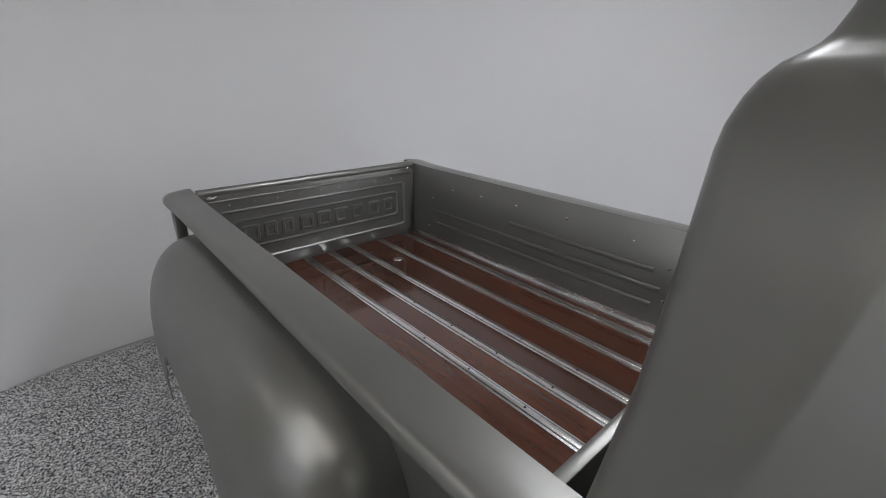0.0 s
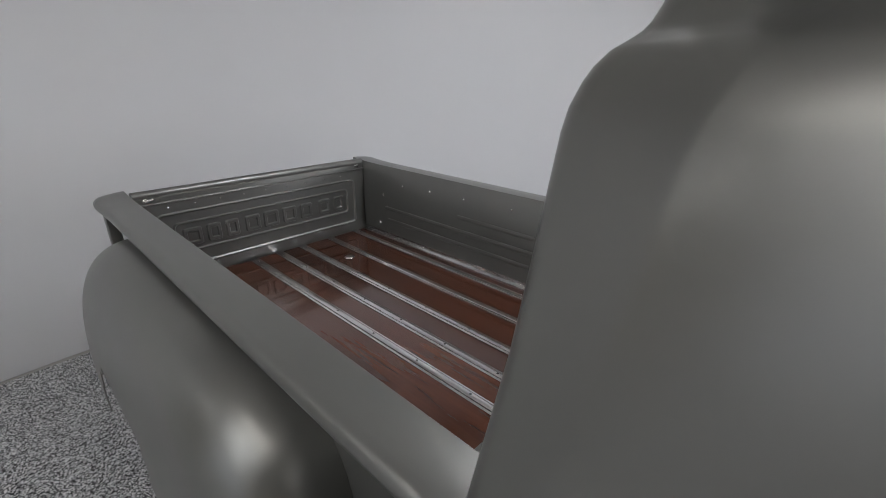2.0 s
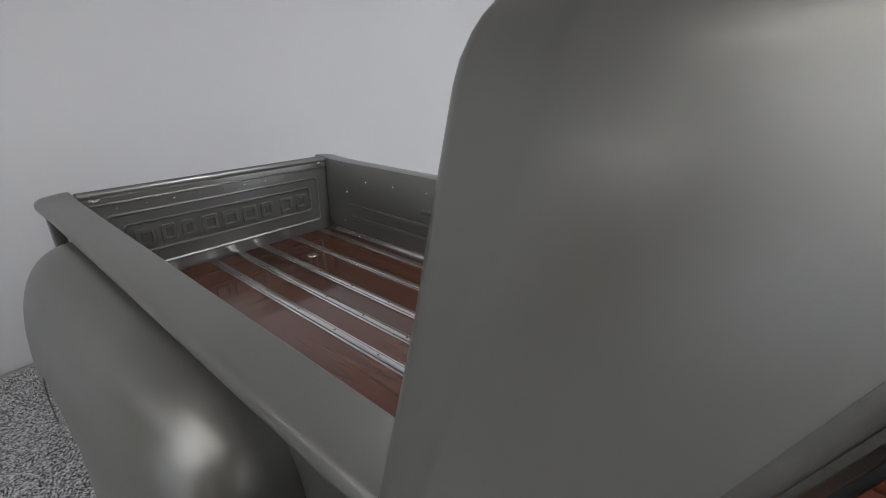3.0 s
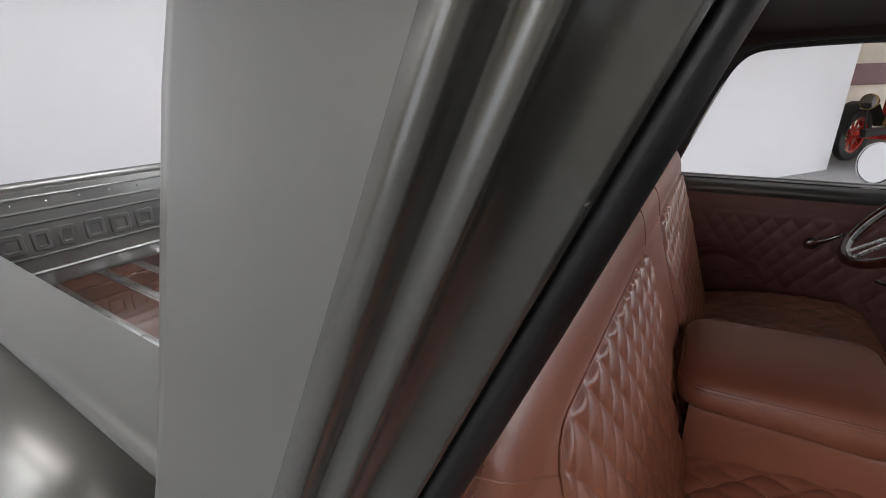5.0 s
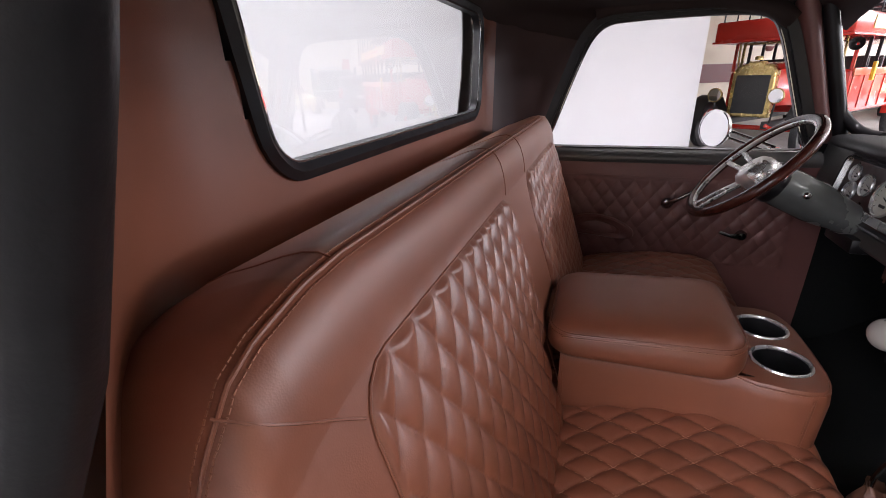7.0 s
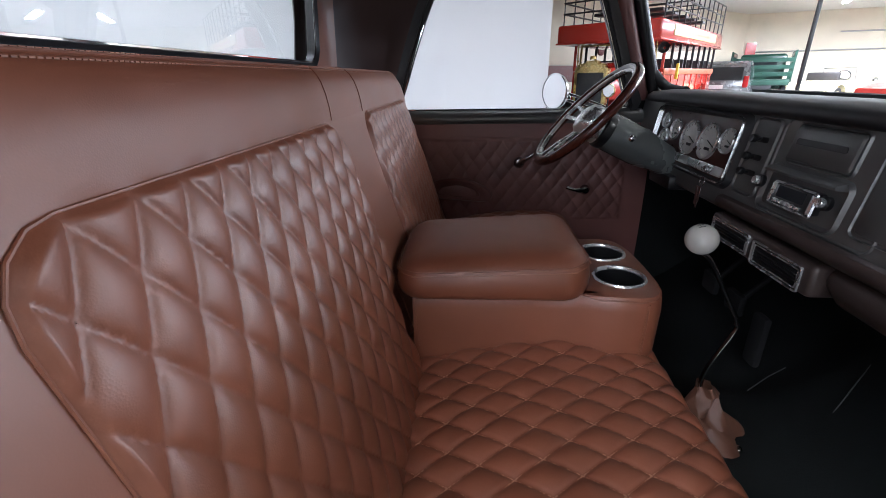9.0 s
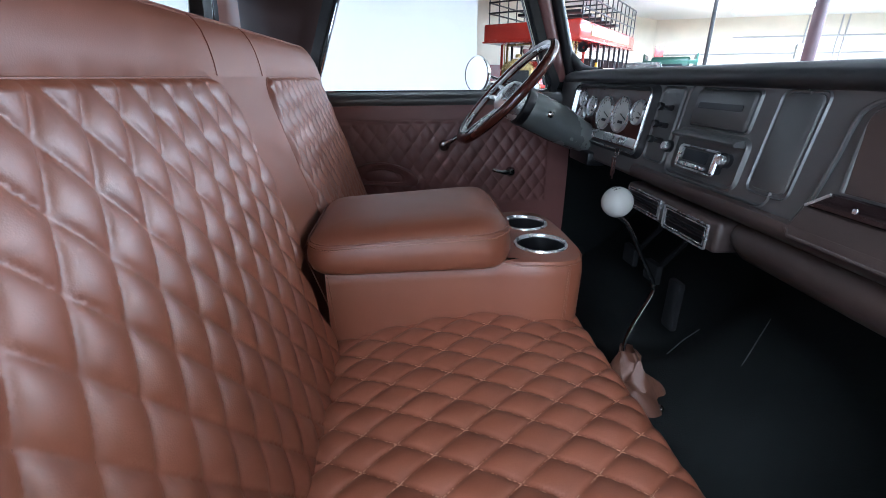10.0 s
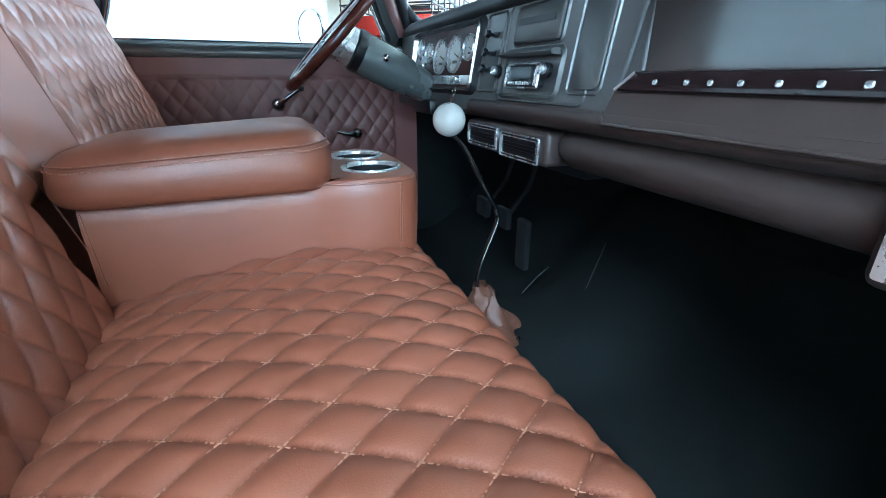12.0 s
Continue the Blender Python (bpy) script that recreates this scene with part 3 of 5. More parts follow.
def back_panel():
    def at(u, v, d):
        end = jamb_x(min(v, 1.60)) + 0.052
        wrap = max(0, (abs(u) - 0.575) / 0.262) ** 2.0
        return (0.292 + d + (end - 0.292) * wrap, u, v)
    bm = surface(lambda u, v: at(-0.836 + 1.672 * u, 0.55 + 1.09 * v, 0), 130, 90)
    def inside(y, z):
        u = abs(y) / (0.500 + 0.045 * (z - 1.30) / 0.26)
        v = (z - 1.433) / (0.149 if z < 1.433 else 0.151 + 0.022 * (1 - (y / 0.53) ** 2))
        return u < 1 and u ** 12 + abs(v) ** 4 < 1
    bmesh.ops.delete(bm, geom=[f for f in bm.faces if inside(f.calc_center_median().y, f.calc_center_median().z)], context="FACES")
    # driver's corner and top strip take the darker leather
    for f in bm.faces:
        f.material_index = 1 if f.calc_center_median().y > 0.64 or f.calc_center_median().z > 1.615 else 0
    p = part("back_panel", bm, [LEATHER, BACK_DARK], truck, smooth=60)
    o, m, i = rear_window_outline(0.028), rear_window_outline(0.015), rear_window_outline(0.0)
    part("window_seal", loft([[at(*q, -0.02) for q in o], [at(*q, 0.006) for q in o], [at(*q, 0.012) for q in m], [at(*q, 0.002) for q in i], [at(*q, -0.018) for q in i]], True), RUBBER, p, smooth=50)
    part("chrome_bead", tube([at(*q, 0.004) for q in rear_window_outline(0.002)], 0.0025, 6, True), CHROME, p)
    bm = bmesh.new()
    bm.faces.new([bm.verts.new((0.284, y, z)) for y, z in rear_window_outline(0.012)])
    pane("rear_window", bm, PANE_REAR, p)


back_panel()


# ---- seat ----
def quilt(a, b, net, high):
    """Height of a padded diamond pattern at (a, b). net: a crossing of seams and the two steps to the next ones."""
    p, q = crossings(a, b, net)
    return high * (abs(math.sin(math.pi * p)) * abs(math.sin(math.pi * q))) ** 0.38


CUSHION_NET = ((0.7126, -0.4551), (0.0437, -0.0272), (0.0396, 0.0293))
BACK_NET = ((1.1889, -0.5946), (-0.0403, 0.0269), (-0.0439, -0.0254))
DOOR_NET = ((0.589, 1.034), (0.0265, 0.0355), (0.0265, -0.0355))


SEAT_Y0, SEAT_Y1 = -0.81, 0.735


def back_x(z):
    """The front of the seat back, leaning backwards."""
    return 0.643 - 0.30 * (z - 0.77)


def seat_top(x):
    """Height of the crowned cushion along its seams."""
    return 0.7946 + 0.0707 * (x - 0.88) - 0.4984 * (x - 0.88) ** 2 - max(0, x - 0.97) ** 2


def seat_edge(y, r):
    d = max(0.0, (SEAT_Y0 + r - y) / r, (y - SEAT_Y1 + r) / r)
    return 1 - math.sqrt(max(0.0, 1 - min(d, 1.0) ** 2))


def seat_drop(y):
    """How far the top of the seat back falls towards its ends."""
    d = min(y - SEAT_Y0, SEAT_Y1 - y)
    return float(np.interp(d, [0, 0.004, 0.008, 0.013, 0.018, 0.025, 0.035, 0.06, 0.11, 0.16], [0.30, 0.20, 0.13, 0.088, 0.065, 0.047, 0.032, 0.018, 0.005, 0.0]))


def in_panel(y, z, soft=0.005):
    """1 inside the two quilted panels of the seat back, 0 outside."""
    best = 0
    for y0, y1 in ((-0.697, -0.135), (0.052, 0.640)):
        c, r = 0.05, 0
        dy, top = min(y - y0, y1 - y), 1.192 - z
        if dy < c and top < c:
            d = c - math.hypot(c - max(dy, 0), c - max(top, 0)) if dy > 0 and top > 0 else -1
        else:
            d = min(dy, top)
        best = max(best, min(1, max(0, d / soft)))
    return best


def console_gap(y, z):
    """1 where the seat back steps back behind the console, 0 elsewhere."""
    side = min(1, max(0, (y + 0.196) / 0.034), max(0, (0.118 - y) / 0.040))
    up = min(1, max(0, (0.925 - z) / 0.04))
    return (side * side * (3 - 2 * side)) * (up * up * (3 - 2 * up))


def seat():
    n_u, n_v = 165, 560
    def cushion(u, v):
        y = SEAT_Y0 + (SEAT_Y1 - SEAT_Y0) * v
        c = seat_edge(y, 0.07)
        if u < 0.86:
            x = 0.60 + (1.084 - 0.60) * u / 0.86
            z = seat_top(x) + quilt(x, y, CUSHION_NET, 0.0098) * min(1, max(0, (1.086 - x) / 0.012))
            z -= 0.010 * max(0, (x - 1.05) / 0.034) ** 2.5
        else:
            t = (u - 0.86) / 0.14
            x = 1.084 + 0.010 * math.sin(math.pi * min(1, t * 1.2)) - 0.02 * t
            z = seat_top(1.084) - 0.010 - 0.26 * t
        return (x - 0.03 * c * (u > 0.8), y, z - 0.07 * c)
    cushion_part = part("seat_cushion", surface(cushion, n_u, n_v), LEATHER, truck, "diamond-quilted saddle brown leather cushion", smooth=70)

    top = [(0.0, 0.0), (-0.002, 0.020), (-0.006, 0.040), (-0.012, 0.058), (-0.020, 0.071), (-0.030, 0.0795), (-0.042, 0.0830), (-0.056, 0.0815), (-0.076, 0.0755), (-0.105, 0.064), (-0.14, 0.052), (-0.165, 0.040), (-0.175, 0.0), (-0.175, -0.1)]
    crown = 5
    n_face = 165
    rows = [0.735 + (1.194 - 0.735) * k / n_face for k in range(n_face + 1)]
    rings = []
    ys = [SEAT_Y0 + (SEAT_Y1 - SEAT_Y0) * k / n_v for k in range(n_v + 1)]
    ys = sorted(set(ys + [SEAT_Y0 + 0.0009 * k for k in range(1, 24)] + [SEAT_Y1 - 0.0009 * k for k in range(1, 24)]))
    for z in rows:
        ring = []
        for y in ys:
            m = in_panel(y, z)
            x = back_x(z) + m * (0.002 + quilt(z, y, BACK_NET, 0.0082)) - 0.005 * (1 - m) * min(1, max(0, in_panel(y, z - 0.0, 0.05)))
            c = seat_edge(y, 0.030)
            x -= 0.09 * c + 0.040 * console_gap(y, z)
            ring.append((x, y, z - seat_drop(y) * max(0, (z - 1.0) / 0.194)))
        rings.append(ring)
    for dx, dz in top[1:]:
        ring = []
        for y in ys:
            c = seat_edge(y, 0.030)
            x = back_x(1.194) + dx
            ring.append((x - 0.09 * c * max(0, 1 + dx / 0.175), y, 1.194 + dz - seat_drop(y)))
        rings.append(ring)
    for ring in rings:
        z = min(ring[0][2], 0.96)
        ring.insert(0, (back_x(z) - 0.20, SEAT_Y0 + 0.012, z))
        ring.append((back_x(z) - 0.20, SEAT_Y1 - 0.012, z))
    b = part("seat_back", loft(rings), LEATHER, truck, "saddle brown leather seat back with quilted panels", smooth=70)
    # welts and seams
    for (x0, z0), r in ((top[crown], 0.0018),):
        if r:
            pts = []
            for y in ys[::4]:
                c = seat_edge(y, 0.030)
                pts.append((back_x(1.194) + x0 - 0.09 * c * (1 + x0 / 0.175) + 0.001, y, 1.194 + z0 - seat_drop(y)))
            part("welt", tube(pts, r, 8), LEATHER, b)
    bm = bmesh.new()
    for side in (-1, 1):
        a, c0 = Vector(top[crown]), Vector(top[crown + side])
        x0, z0 = a + (c0 - a).normalized() * 0.0065
        line = []
        for y in ys:
            c = seat_edge(y, 0.030)
            line.append(Vector((back_x(1.194) + x0 - 0.09 * c * (1 + x0 / 0.175) + 0.0004, y, 1.194 + z0 - seat_drop(y) + 0.0006)))
        run = np.concatenate(([0.0], np.cumsum([(q - p).length for p, q in zip(line, line[1:])])))
        def along(a, run=run, line=line):
            return Vector([float(np.interp(a, run, [p[k] for p in line])) for k in range(3)])
        for k in range(int(run[-1] / 0.0052)):
            tube([along(k * 0.0052), along(k * 0.0052 + 0.0036)], 0.0008, 4, bm=bm)
    tagged(part("stitching", bm, THREAD, b), kind="stuff")
    # stitches along the quilting seams
    def on_cushion(x, y):
        if seat_edge(y, 0.07) > 0.02 or (abs(y + 0.045) < 0.13 and x < 1.0):
            return None
        return (x, y, seat_top(x) + 0.0024)
    tagged(part("stitching", seams(0.66, 1.055, -0.76, 0.40, CUSHION_NET, on_cushion), THREAD_PALE, cushion_part), kind="stuff")
    def on_back(z, y):
        return (back_x(z) + 0.0020, y, z) if in_panel(y, z) > 0.98 and console_gap(y, z) < 0.02 else None
    tagged(part("stitching", seams(0.80, 1.19, -0.69, 0.64, BACK_NET, on_back), THREAD_DARK, b), kind="stuff")
    for y0, y1 in ((-0.697, -0.135), (0.052, 0.640)):
        line = [(y0, 0.80), (y0, 0.95), (y0, 1.142)] + [(y0 + 0.05 - 0.05 * math.cos(a), 1.142 + 0.05 * math.sin(a)) for a in (0.4, 0.8, 1.2)]
        line += [(y0 + 0.05 + (y1 - y0 - 0.1) * k / 6, 1.192) for k in range(7)] + [(y1 - 0.05 + 0.05 * math.sin(a), 1.142 + 0.05 * math.cos(a)) for a in (0.4, 0.8, 1.2)] + [(y1, 1.142), (y1, 0.95), (y1, 0.80)]
        part("panel_seam", tube([(back_x(z) + 0.0005, y, z) for y, z in line], 0.0013, 6), LEATHER, b)
    # cross seams of the upper rolls
    for y, lean in ((-0.147, 0.01), (0.065, -0.01)):
        pts = [(back_x(1.194) + dx + 0.0005, y + lean * k / 8, 1.194 + dz + 0.0005 - seat_drop(y)) for k, (dx, dz) in enumerate(top[:12])]
        part("seam", tube(pts, 0.0010, 6), LEATHER, b)
    pts = [(back_x(1.194) + dx + 0.0005, -0.66, 1.194 + dz + 0.0005 - seat_drop(-0.66)) for dx, dz in top[crown:12]]
    part("seam", tube(pts, 0.0010, 6), LEATHER, b)
    pts = []
    for k in range(10):
        y = -0.699 - 0.0098 * k
        z = 1.162 + 0.0073 * k
        d = seat_drop(y)
        zp = (z - d / 0.194) / (1 - d / 0.194)
        x = back_x(zp) if zp < 1.194 else back_x(1.194) + float(np.interp(z - 1.194 + d, [q[1] for q in top[:crown + 1]], [q[0] for q in top[:crown + 1]]))
        pts.append((x - 0.09 * seat_edge(y, 0.030) + 0.0004, y, z))
    part("seam", tube(pts, 0.0011, 6), LEATHER, b)


seat()


def console():
    """Padded armrest lid on a leather box that widens into a cup holder."""
    def half(x):
        return float(np.interp(x, [0.62, 0.86, 0.91, 0.93, 0.95, 0.97, 1.05], [0.124, 0.121, 0.122, 0.128, 0.142, 0.151, 0.153]))
    def base(zt, grow):
        right = [(x, -0.045 - half(x) - grow) for x in (0.636, 0.70, 0.78, 0.86, 0.90, 0.93, 0.96, 1.0, 1.03)]
        front = []
        for k in range(1, 10):
            a = radians(-90 + 180 * k / 10)
            front.append((1.03 + (0.054 + grow) * math.cos(a) ** 0.7, -0.045 + (0.150 + grow) * math.copysign(abs(math.sin(a)) ** 0.6, math.sin(a))))
        left = [(x, -0.045 + half(x) + grow) for x in (1.03, 1.0, 0.96, 0.93, 0.90, 0.86, 0.78, 0.70, 0.636)]
        under = lambda x: 0.010 * float(np.interp(x, [0.92, 0.940], [1, 0])) * (zt > 0.87)
        return [(x, y, zt - under(x)) for x, y in right + front + left]
    rings = [base(0.74, -0.006), base(0.80, -0.002), base(0.88, 0.0), base(0.898, -0.002), base(0.906, -0.008), base(0.908, -0.02)]
    bm = loft(rings[:-1], True)
    loops = [[bm.verts.new(p) for p in rings[-1]]]
    for y in (-0.108, 0.012):
        loops.append([bm.verts.new((1.014 + 0.0450 * math.cos(2 * math.pi * k / 32), y + 0.0450 * math.sin(2 * math.pi * k / 32), 0.908)) for k in range(32)])
    es = [bm.edges.new((q[i], q[(i + 1) % len(q)])) for q in loops for i in range(len(q))]
    bmesh.ops.triangle_fill(bm, edges=es, use_beauty=True)
    bmesh.ops.remove_doubles(bm, verts=bm.verts, dist=1e-6)
    last = [v for v in bm.verts if v.is_boundary and abs(v.co.z - 0.906) < 1e-4]
    bmesh.ops.bridge_loops(bm, edges=[e for e in bm.edges if e.is_boundary and (abs(e.verts[0].co.z - 0.906) < 1e-4 or (abs(e.verts[0].co.z - 0.908) < 1e-4 and min(math.hypot(e.verts[0].co.x - 1.014, e.verts[0].co.y + 0.108), math.hypot(e.verts[0].co.x - 1.014, e.verts[0].co.y - 0.012)) > 0.046))])
    c = part("centre_console", bm, LEATHER, truck, "saddle brown leather console with two cup holders")
    part("seam", tube([(x, y, 0.901) for x, y, _ in base(0, -0.0035)], 0.0016, 6, True), LEATHER, c)
    # stitched edges of the box
    bm = bmesh.new()
    for q, lean in (((0.6395, -0.1705, 0.892), (0.006, 0.001)), ((1.036, -0.1985, 0.896), (-0.002, 0.003))):
        for k in range(20):
            tube([(q[0] + lean[0] * (k + f) / 20, q[1] + lean[1] * (k + f) / 20, q[2] - 0.0052 * (k + f)) for f in (0, 0.65)], 0.0009, 4, bm=bm)
    tagged(part("stitching", bm, THREAD, c), kind="stuff")
    part("seam", tube([(1.0385, -0.1975, 0.898), (1.0385, -0.1965, 0.85), (1.0375, -0.1945, 0.79)], 0.0012, 6), LEATHER, c)
    # armrest lid, rounded like a cushion
    rings = []
    for z, g in ((0.893, -0.020), (0.8945, -0.007), (0.900, -0.001), (0.914, 0.004), (0.930, 0.004), (0.945, 0.000), (0.956, -0.008), (0.963, -0.020), (0.967, -0.040), (0.969, -0.075)):
        ring = []
        for u, v in rounded(0.335 + 2 * g, 0.285 + 2 * g, 0.05 + max(g, -0.03), 6):
            tilt = 0.012 * (u / 0.17)
            crown = 0.006 * (1 - (v / 0.15) ** 2)
            ring.append((0.778 + u, -0.045 + v, z + tilt * (z - 0.89) / 0.09 + crown * (z > 0.942)))
        rings.append(ring)
    lid = part("armrest_lid", loft(rings, True, True), LEATHER, c, "padded leather armrest lid")
    def edge(z, grow):
        return [Vector((0.778 + u, -0.045 + v, z + 0.012 * (u / 0.17) * (z - 0.89) / 0.09 + 0.006 * (1 - (v / 0.15) ** 2) * (z > 0.942))) for u, v in rounded(0.335 + 2 * grow, 0.285 + 2 * grow, 0.05, 6)]
    part("seam", tube(edge(0.951, -0.0012), 0.0013, 6, True), LEATHER, lid)
    bm = bmesh.new()
    ring = smooth_line(edge(0.9445, 0.0010), 12, True)
    fine = []
    for p, q in zip(ring, ring[1:] + ring[:1]):
        n = max(1, int((q - p).length / 0.001))
        fine += [p.lerp(q, k / n) for k in range(n)]
    for k in range(0, len(fine) - 6, 6):
        tube([fine[k], fine[k + 4]], 0.0011, 4, bm=bm)
    tagged(part("stitching", bm, THREAD, lid), kind="stuff")
    for y in (-0.108, 0.012):
        cup = part("cup_holder", disc([(0.0, -0.07), (0.042, -0.07), (0.0435, 0.0)], (1.014, y, 0.907), (0, 0, 1), 40), BLACK, c)
        bm = disc([(0.0432, -0.004), (0.0436, 0.002), (0.0450, 0.0035), (0.0470, 0.003), (0.0485, 0.0)], (1.014, y, 0.908), (0, 0, 1), 48)
        part("ring", bm, BRIGHT, cup)


console()


# ---- dashboard ----
BURL = material("burl_insert", (0.060, 0.018, 0.012), 0.35, vary=0.4, scale=30)
GLOVE = material("glove_box_gloss", (0.050, 0.043, 0.040), 0.13, vary=0.05, rough_vary=0.02, spec=0.9, coat=0.6)
GLOVE_STRIP = material("lettering_strip_gloss", (0.020, 0.012, 0.012), 0.10, vary=0.1, rough_vary=0.02)
DIAL = material("dial_face", (0.66, 0.66, 0.62), 0.45, vary=0.05, scale=60)


def dash(y, z, d=0.0):
    """The dashboard's face at (y, z), d proud of it towards the seat."""
    return (1.318 + 0.17 * (z - 0.98) - d, y, z)


def dash_plate(name, y0, y1, z0, z1, r, depth, bevel, mat, parent, label=""):
    o = [(u + (y0 + y1) / 2, v + (z0 + z1) / 2) for u, v in rounded(abs(y1 - y0), z1 - z0, r, 4)]
    return part(name, plate(o, lambda u, v, d: dash(u, v, d), depth, bevel), mat, parent, label)


def dash_frame(name, y0, y1, z0, z1, r, wide, depth, mat, parent, label="", proud=0.0):
    cy, cz, w, h = (y0 + y1) / 2, (z0 + z1) / 2, abs(y1 - y0), z1 - z0
    o = [(u + cy, v + cz) for u, v in rounded(w, h, r, 5)]
    m = [(u + cy, v + cz) for u, v in rounded(w - wide, h - wide, max(r - wide / 2, 0.002), 5)]
    i = [(u + cy, v + cz) for u, v in rounded(w - 2 * wide, h - 2 * wide, max(r - wide, 0.001), 5)]
    rings = [[dash(u, v, proud) for u, v in o], [dash(u, v, proud + depth) for u, v in m], [dash(u, v, proud) for u, v in i]]
    return part(name, loft(rings, True), mat, parent, label)


def dial(y, z, r, parent):
    out = (-0.985, 0, 0.17)
    c = dash(y, z, 0.004)
    g = part("gauge", disc([(0, 0.0), (r * 0.97, 0.0)], c, out, 32), DIAL, parent, "white-faced gauge with a chrome ring")
    part("ring", disc([(r * 0.95, 0.001), (r * 0.955, 0.006), (r * 1.0, 0.008), (r * 1.05, 0.006), (r * 1.06, 0.0)], c, out, 36), BRIGHT, g)
    bm = bmesh.new()
    for k in range(13):
        a = radians(-40 + 260 * k / 12)
        for r0 in (0.74,):
            p = [dash(y + r * q * math.cos(a), z + r * q * math.sin(a), 0.0046) for q in (r0, r0 + (0.16 if k % 2 == 0 else 0.09))]
            tube(p, r * 0.018, 4, bm=bm)
    part("scale", bm, BLACK, g)
    a = radians(200)
    part("needle", tube([dash(y - r * 0.15 * math.cos(a), z - r * 0.15 * math.sin(a), 0.006), dash(y + r * 0.7 * math.cos(a), z + r * 0.7 * math.sin(a), 0.006)], r * 0.03, 5), BLACK, g)
    part("legend", plate([(y + u, z - r * 0.42 + v) for u, v in rounded(r * 0.6, r * 0.16, r * 0.04, 2)], lambda u, v, d: dash(u, v, 0.0042 + d), 0.0006), BLACK, g)


def knob(name, y, z, r, long, mat, parent, label="", stem=0.35):
    c = dash(y, z)
    out = (-0.985, 0, 0.17)
    return part(name, disc([(r * stem, 0), (r * stem, long * 0.45), (r * 0.85, long * 0.5), (r, long * 0.6), (r, long * 0.92), (r * 0.88, long), (r * 0.5, long * 0.97), (0, long * 0.96)], c, out, 24), mat, parent, label)


def dashboard():
    prof = [(1.45, 0.952), (1.335, 0.958), (1.320, 0.964), (1.316, 0.972), (1.318, 0.980), (1.350, 1.168), (1.349, 1.176)]
    d = part("dashboard", loft([[(x, y, z) for x, z in prof] for y in (-0.82, -0.4, 0, 0.4, 0.82)]), DASH, truck, "dark satin painted steel dashboard")
    pad = [(1.352, 1.170), (1.337, 1.176), (1.333, 1.186), (1.337, 1.198), (1.350, 1.206), (1.40, 1.210), (1.50, 1.207), (1.70, 1.185)]
    rings = []
    for y in [-0.84 + 1.68 * k / 24 for k in range(25)]:
        e = max(0, (abs(y) - 0.66) / 0.18) ** 2
        rings.append([(x + 0.03 * e, y, z - 0.012 * e) for x, z in pad])
    part("dash_pad", loft(rings), DASH_PAD, d, "black grained pad along the dashboard's top", smooth=50)
    # lip under the face, covered in leathercloth
    lip = [(1.3165, 0.998), (1.308, 0.994), (1.304, 0.984), (1.306, 0.974), (1.314, 0.966), (1.340, 0.960)]
    part("lower_lip", loft([[(x, y, z) for x, z in lip] for y in (-0.82, 0.0, 0.16)]), DASH_LOW, d)
    # gauge cluster
    cl = dash_plate("instrument_panel", 0.178, 0.612, 1.022, 1.160, 0.02, 0.003, 0.001, BURL, d, "dark wood gauge panel in a chrome frame")
    dash_frame("bezel", 0.166, 0.627, 1.010, 1.170, 0.024, 0.010, 0.014, BEZEL, cl)
    dash_frame("hood", 0.150, 0.645, 1.004, 1.174, 0.03, 0.020, 0.012, DASH_PAD, cl)
    for y, z, r in ((0.549, 1.076, 0.026), (0.485, 1.107, 0.028), (0.392, 1.095, 0.043), (0.295, 1.097, 0.043), (0.214, 1.108, 0.028), (0.560, 1.125, 0.022)):
        dial(y, z, r, cl)
    dash_plate("trim_strip", 0.190, 0.600, 1.026, 1.048, 0.006, 0.006, 0.002, BRIGHT, cl, "brushed steel strip")
    for y in (0.24, 0.47, 0.56):
        knob("switch", y, 1.036, 0.008, 0.022, BRIGHT, cl)
    # key and fob hanging from the lock
    k = part("key_ring", tube([Vector(dash(0.215, 1.022, 0.03)) + Vector((0.0, 0.010 * math.cos(a), 0.010 * math.sin(a) - 0.008)) for a in [2 * math.pi * q / 16 for q in range(16)]], 0.0014, 6, True), CHROME, d, "keys on a ring hanging from the lock")
    for y, ln in ((0.212, 0.055), (0.220, 0.048), (0.207, 0.04)):
        x = dash(0, 1.0)[0] - 0.032
        part("key", box(x - 0.001, x + 0.001, y - 0.004, y + 0.004, 1.004 - ln, 1.004, 0.0006, 1), CHROME, k)
    # heater controls
    h = dash_frame("heater_panel", 0.060, 0.146, 1.012, 1.170, 0.014, 0.006, 0.004, DASH, d)
    for z in (1.126, 1.090, 1.058):
        knob("heater_knob", 0.110, z, 0.0085, 0.022, BLACK, h, "black heater knob")
        part("slot", plate([(0.103 + u, z + v) for u, v in rounded(0.034, 0.011, 0.004, 3)], lambda u, v, q: dash(u, v, 0.0006 + q), 0.001), BLACK, h)
    # ashtray
    a = dash_plate("ashtray", 0.012, -0.138, 1.102, 1.164, 0.008, 0.008, 0.003, DASH, d)
    dash_frame("rim", 0.018, -0.144, 1.096, 1.170, 0.012, 0.006, 0.004, DASH, a)
    part("finger_slot", plate([(u - 0.062, v + 1.136 + 0.006 * math.cos(u * 22)) for u, v in rounded(0.116, 0.011, 0.004, 4)], lambda u, v, q: dash(u, v, 0.0095 + q), 0.001), BLACK, a)
    # radio in its pressed recess
    r = dash_frame("radio_surround", 0.046, -0.160, 1.004, 1.094, 0.020, 0.010, 0.006, DASH, d)
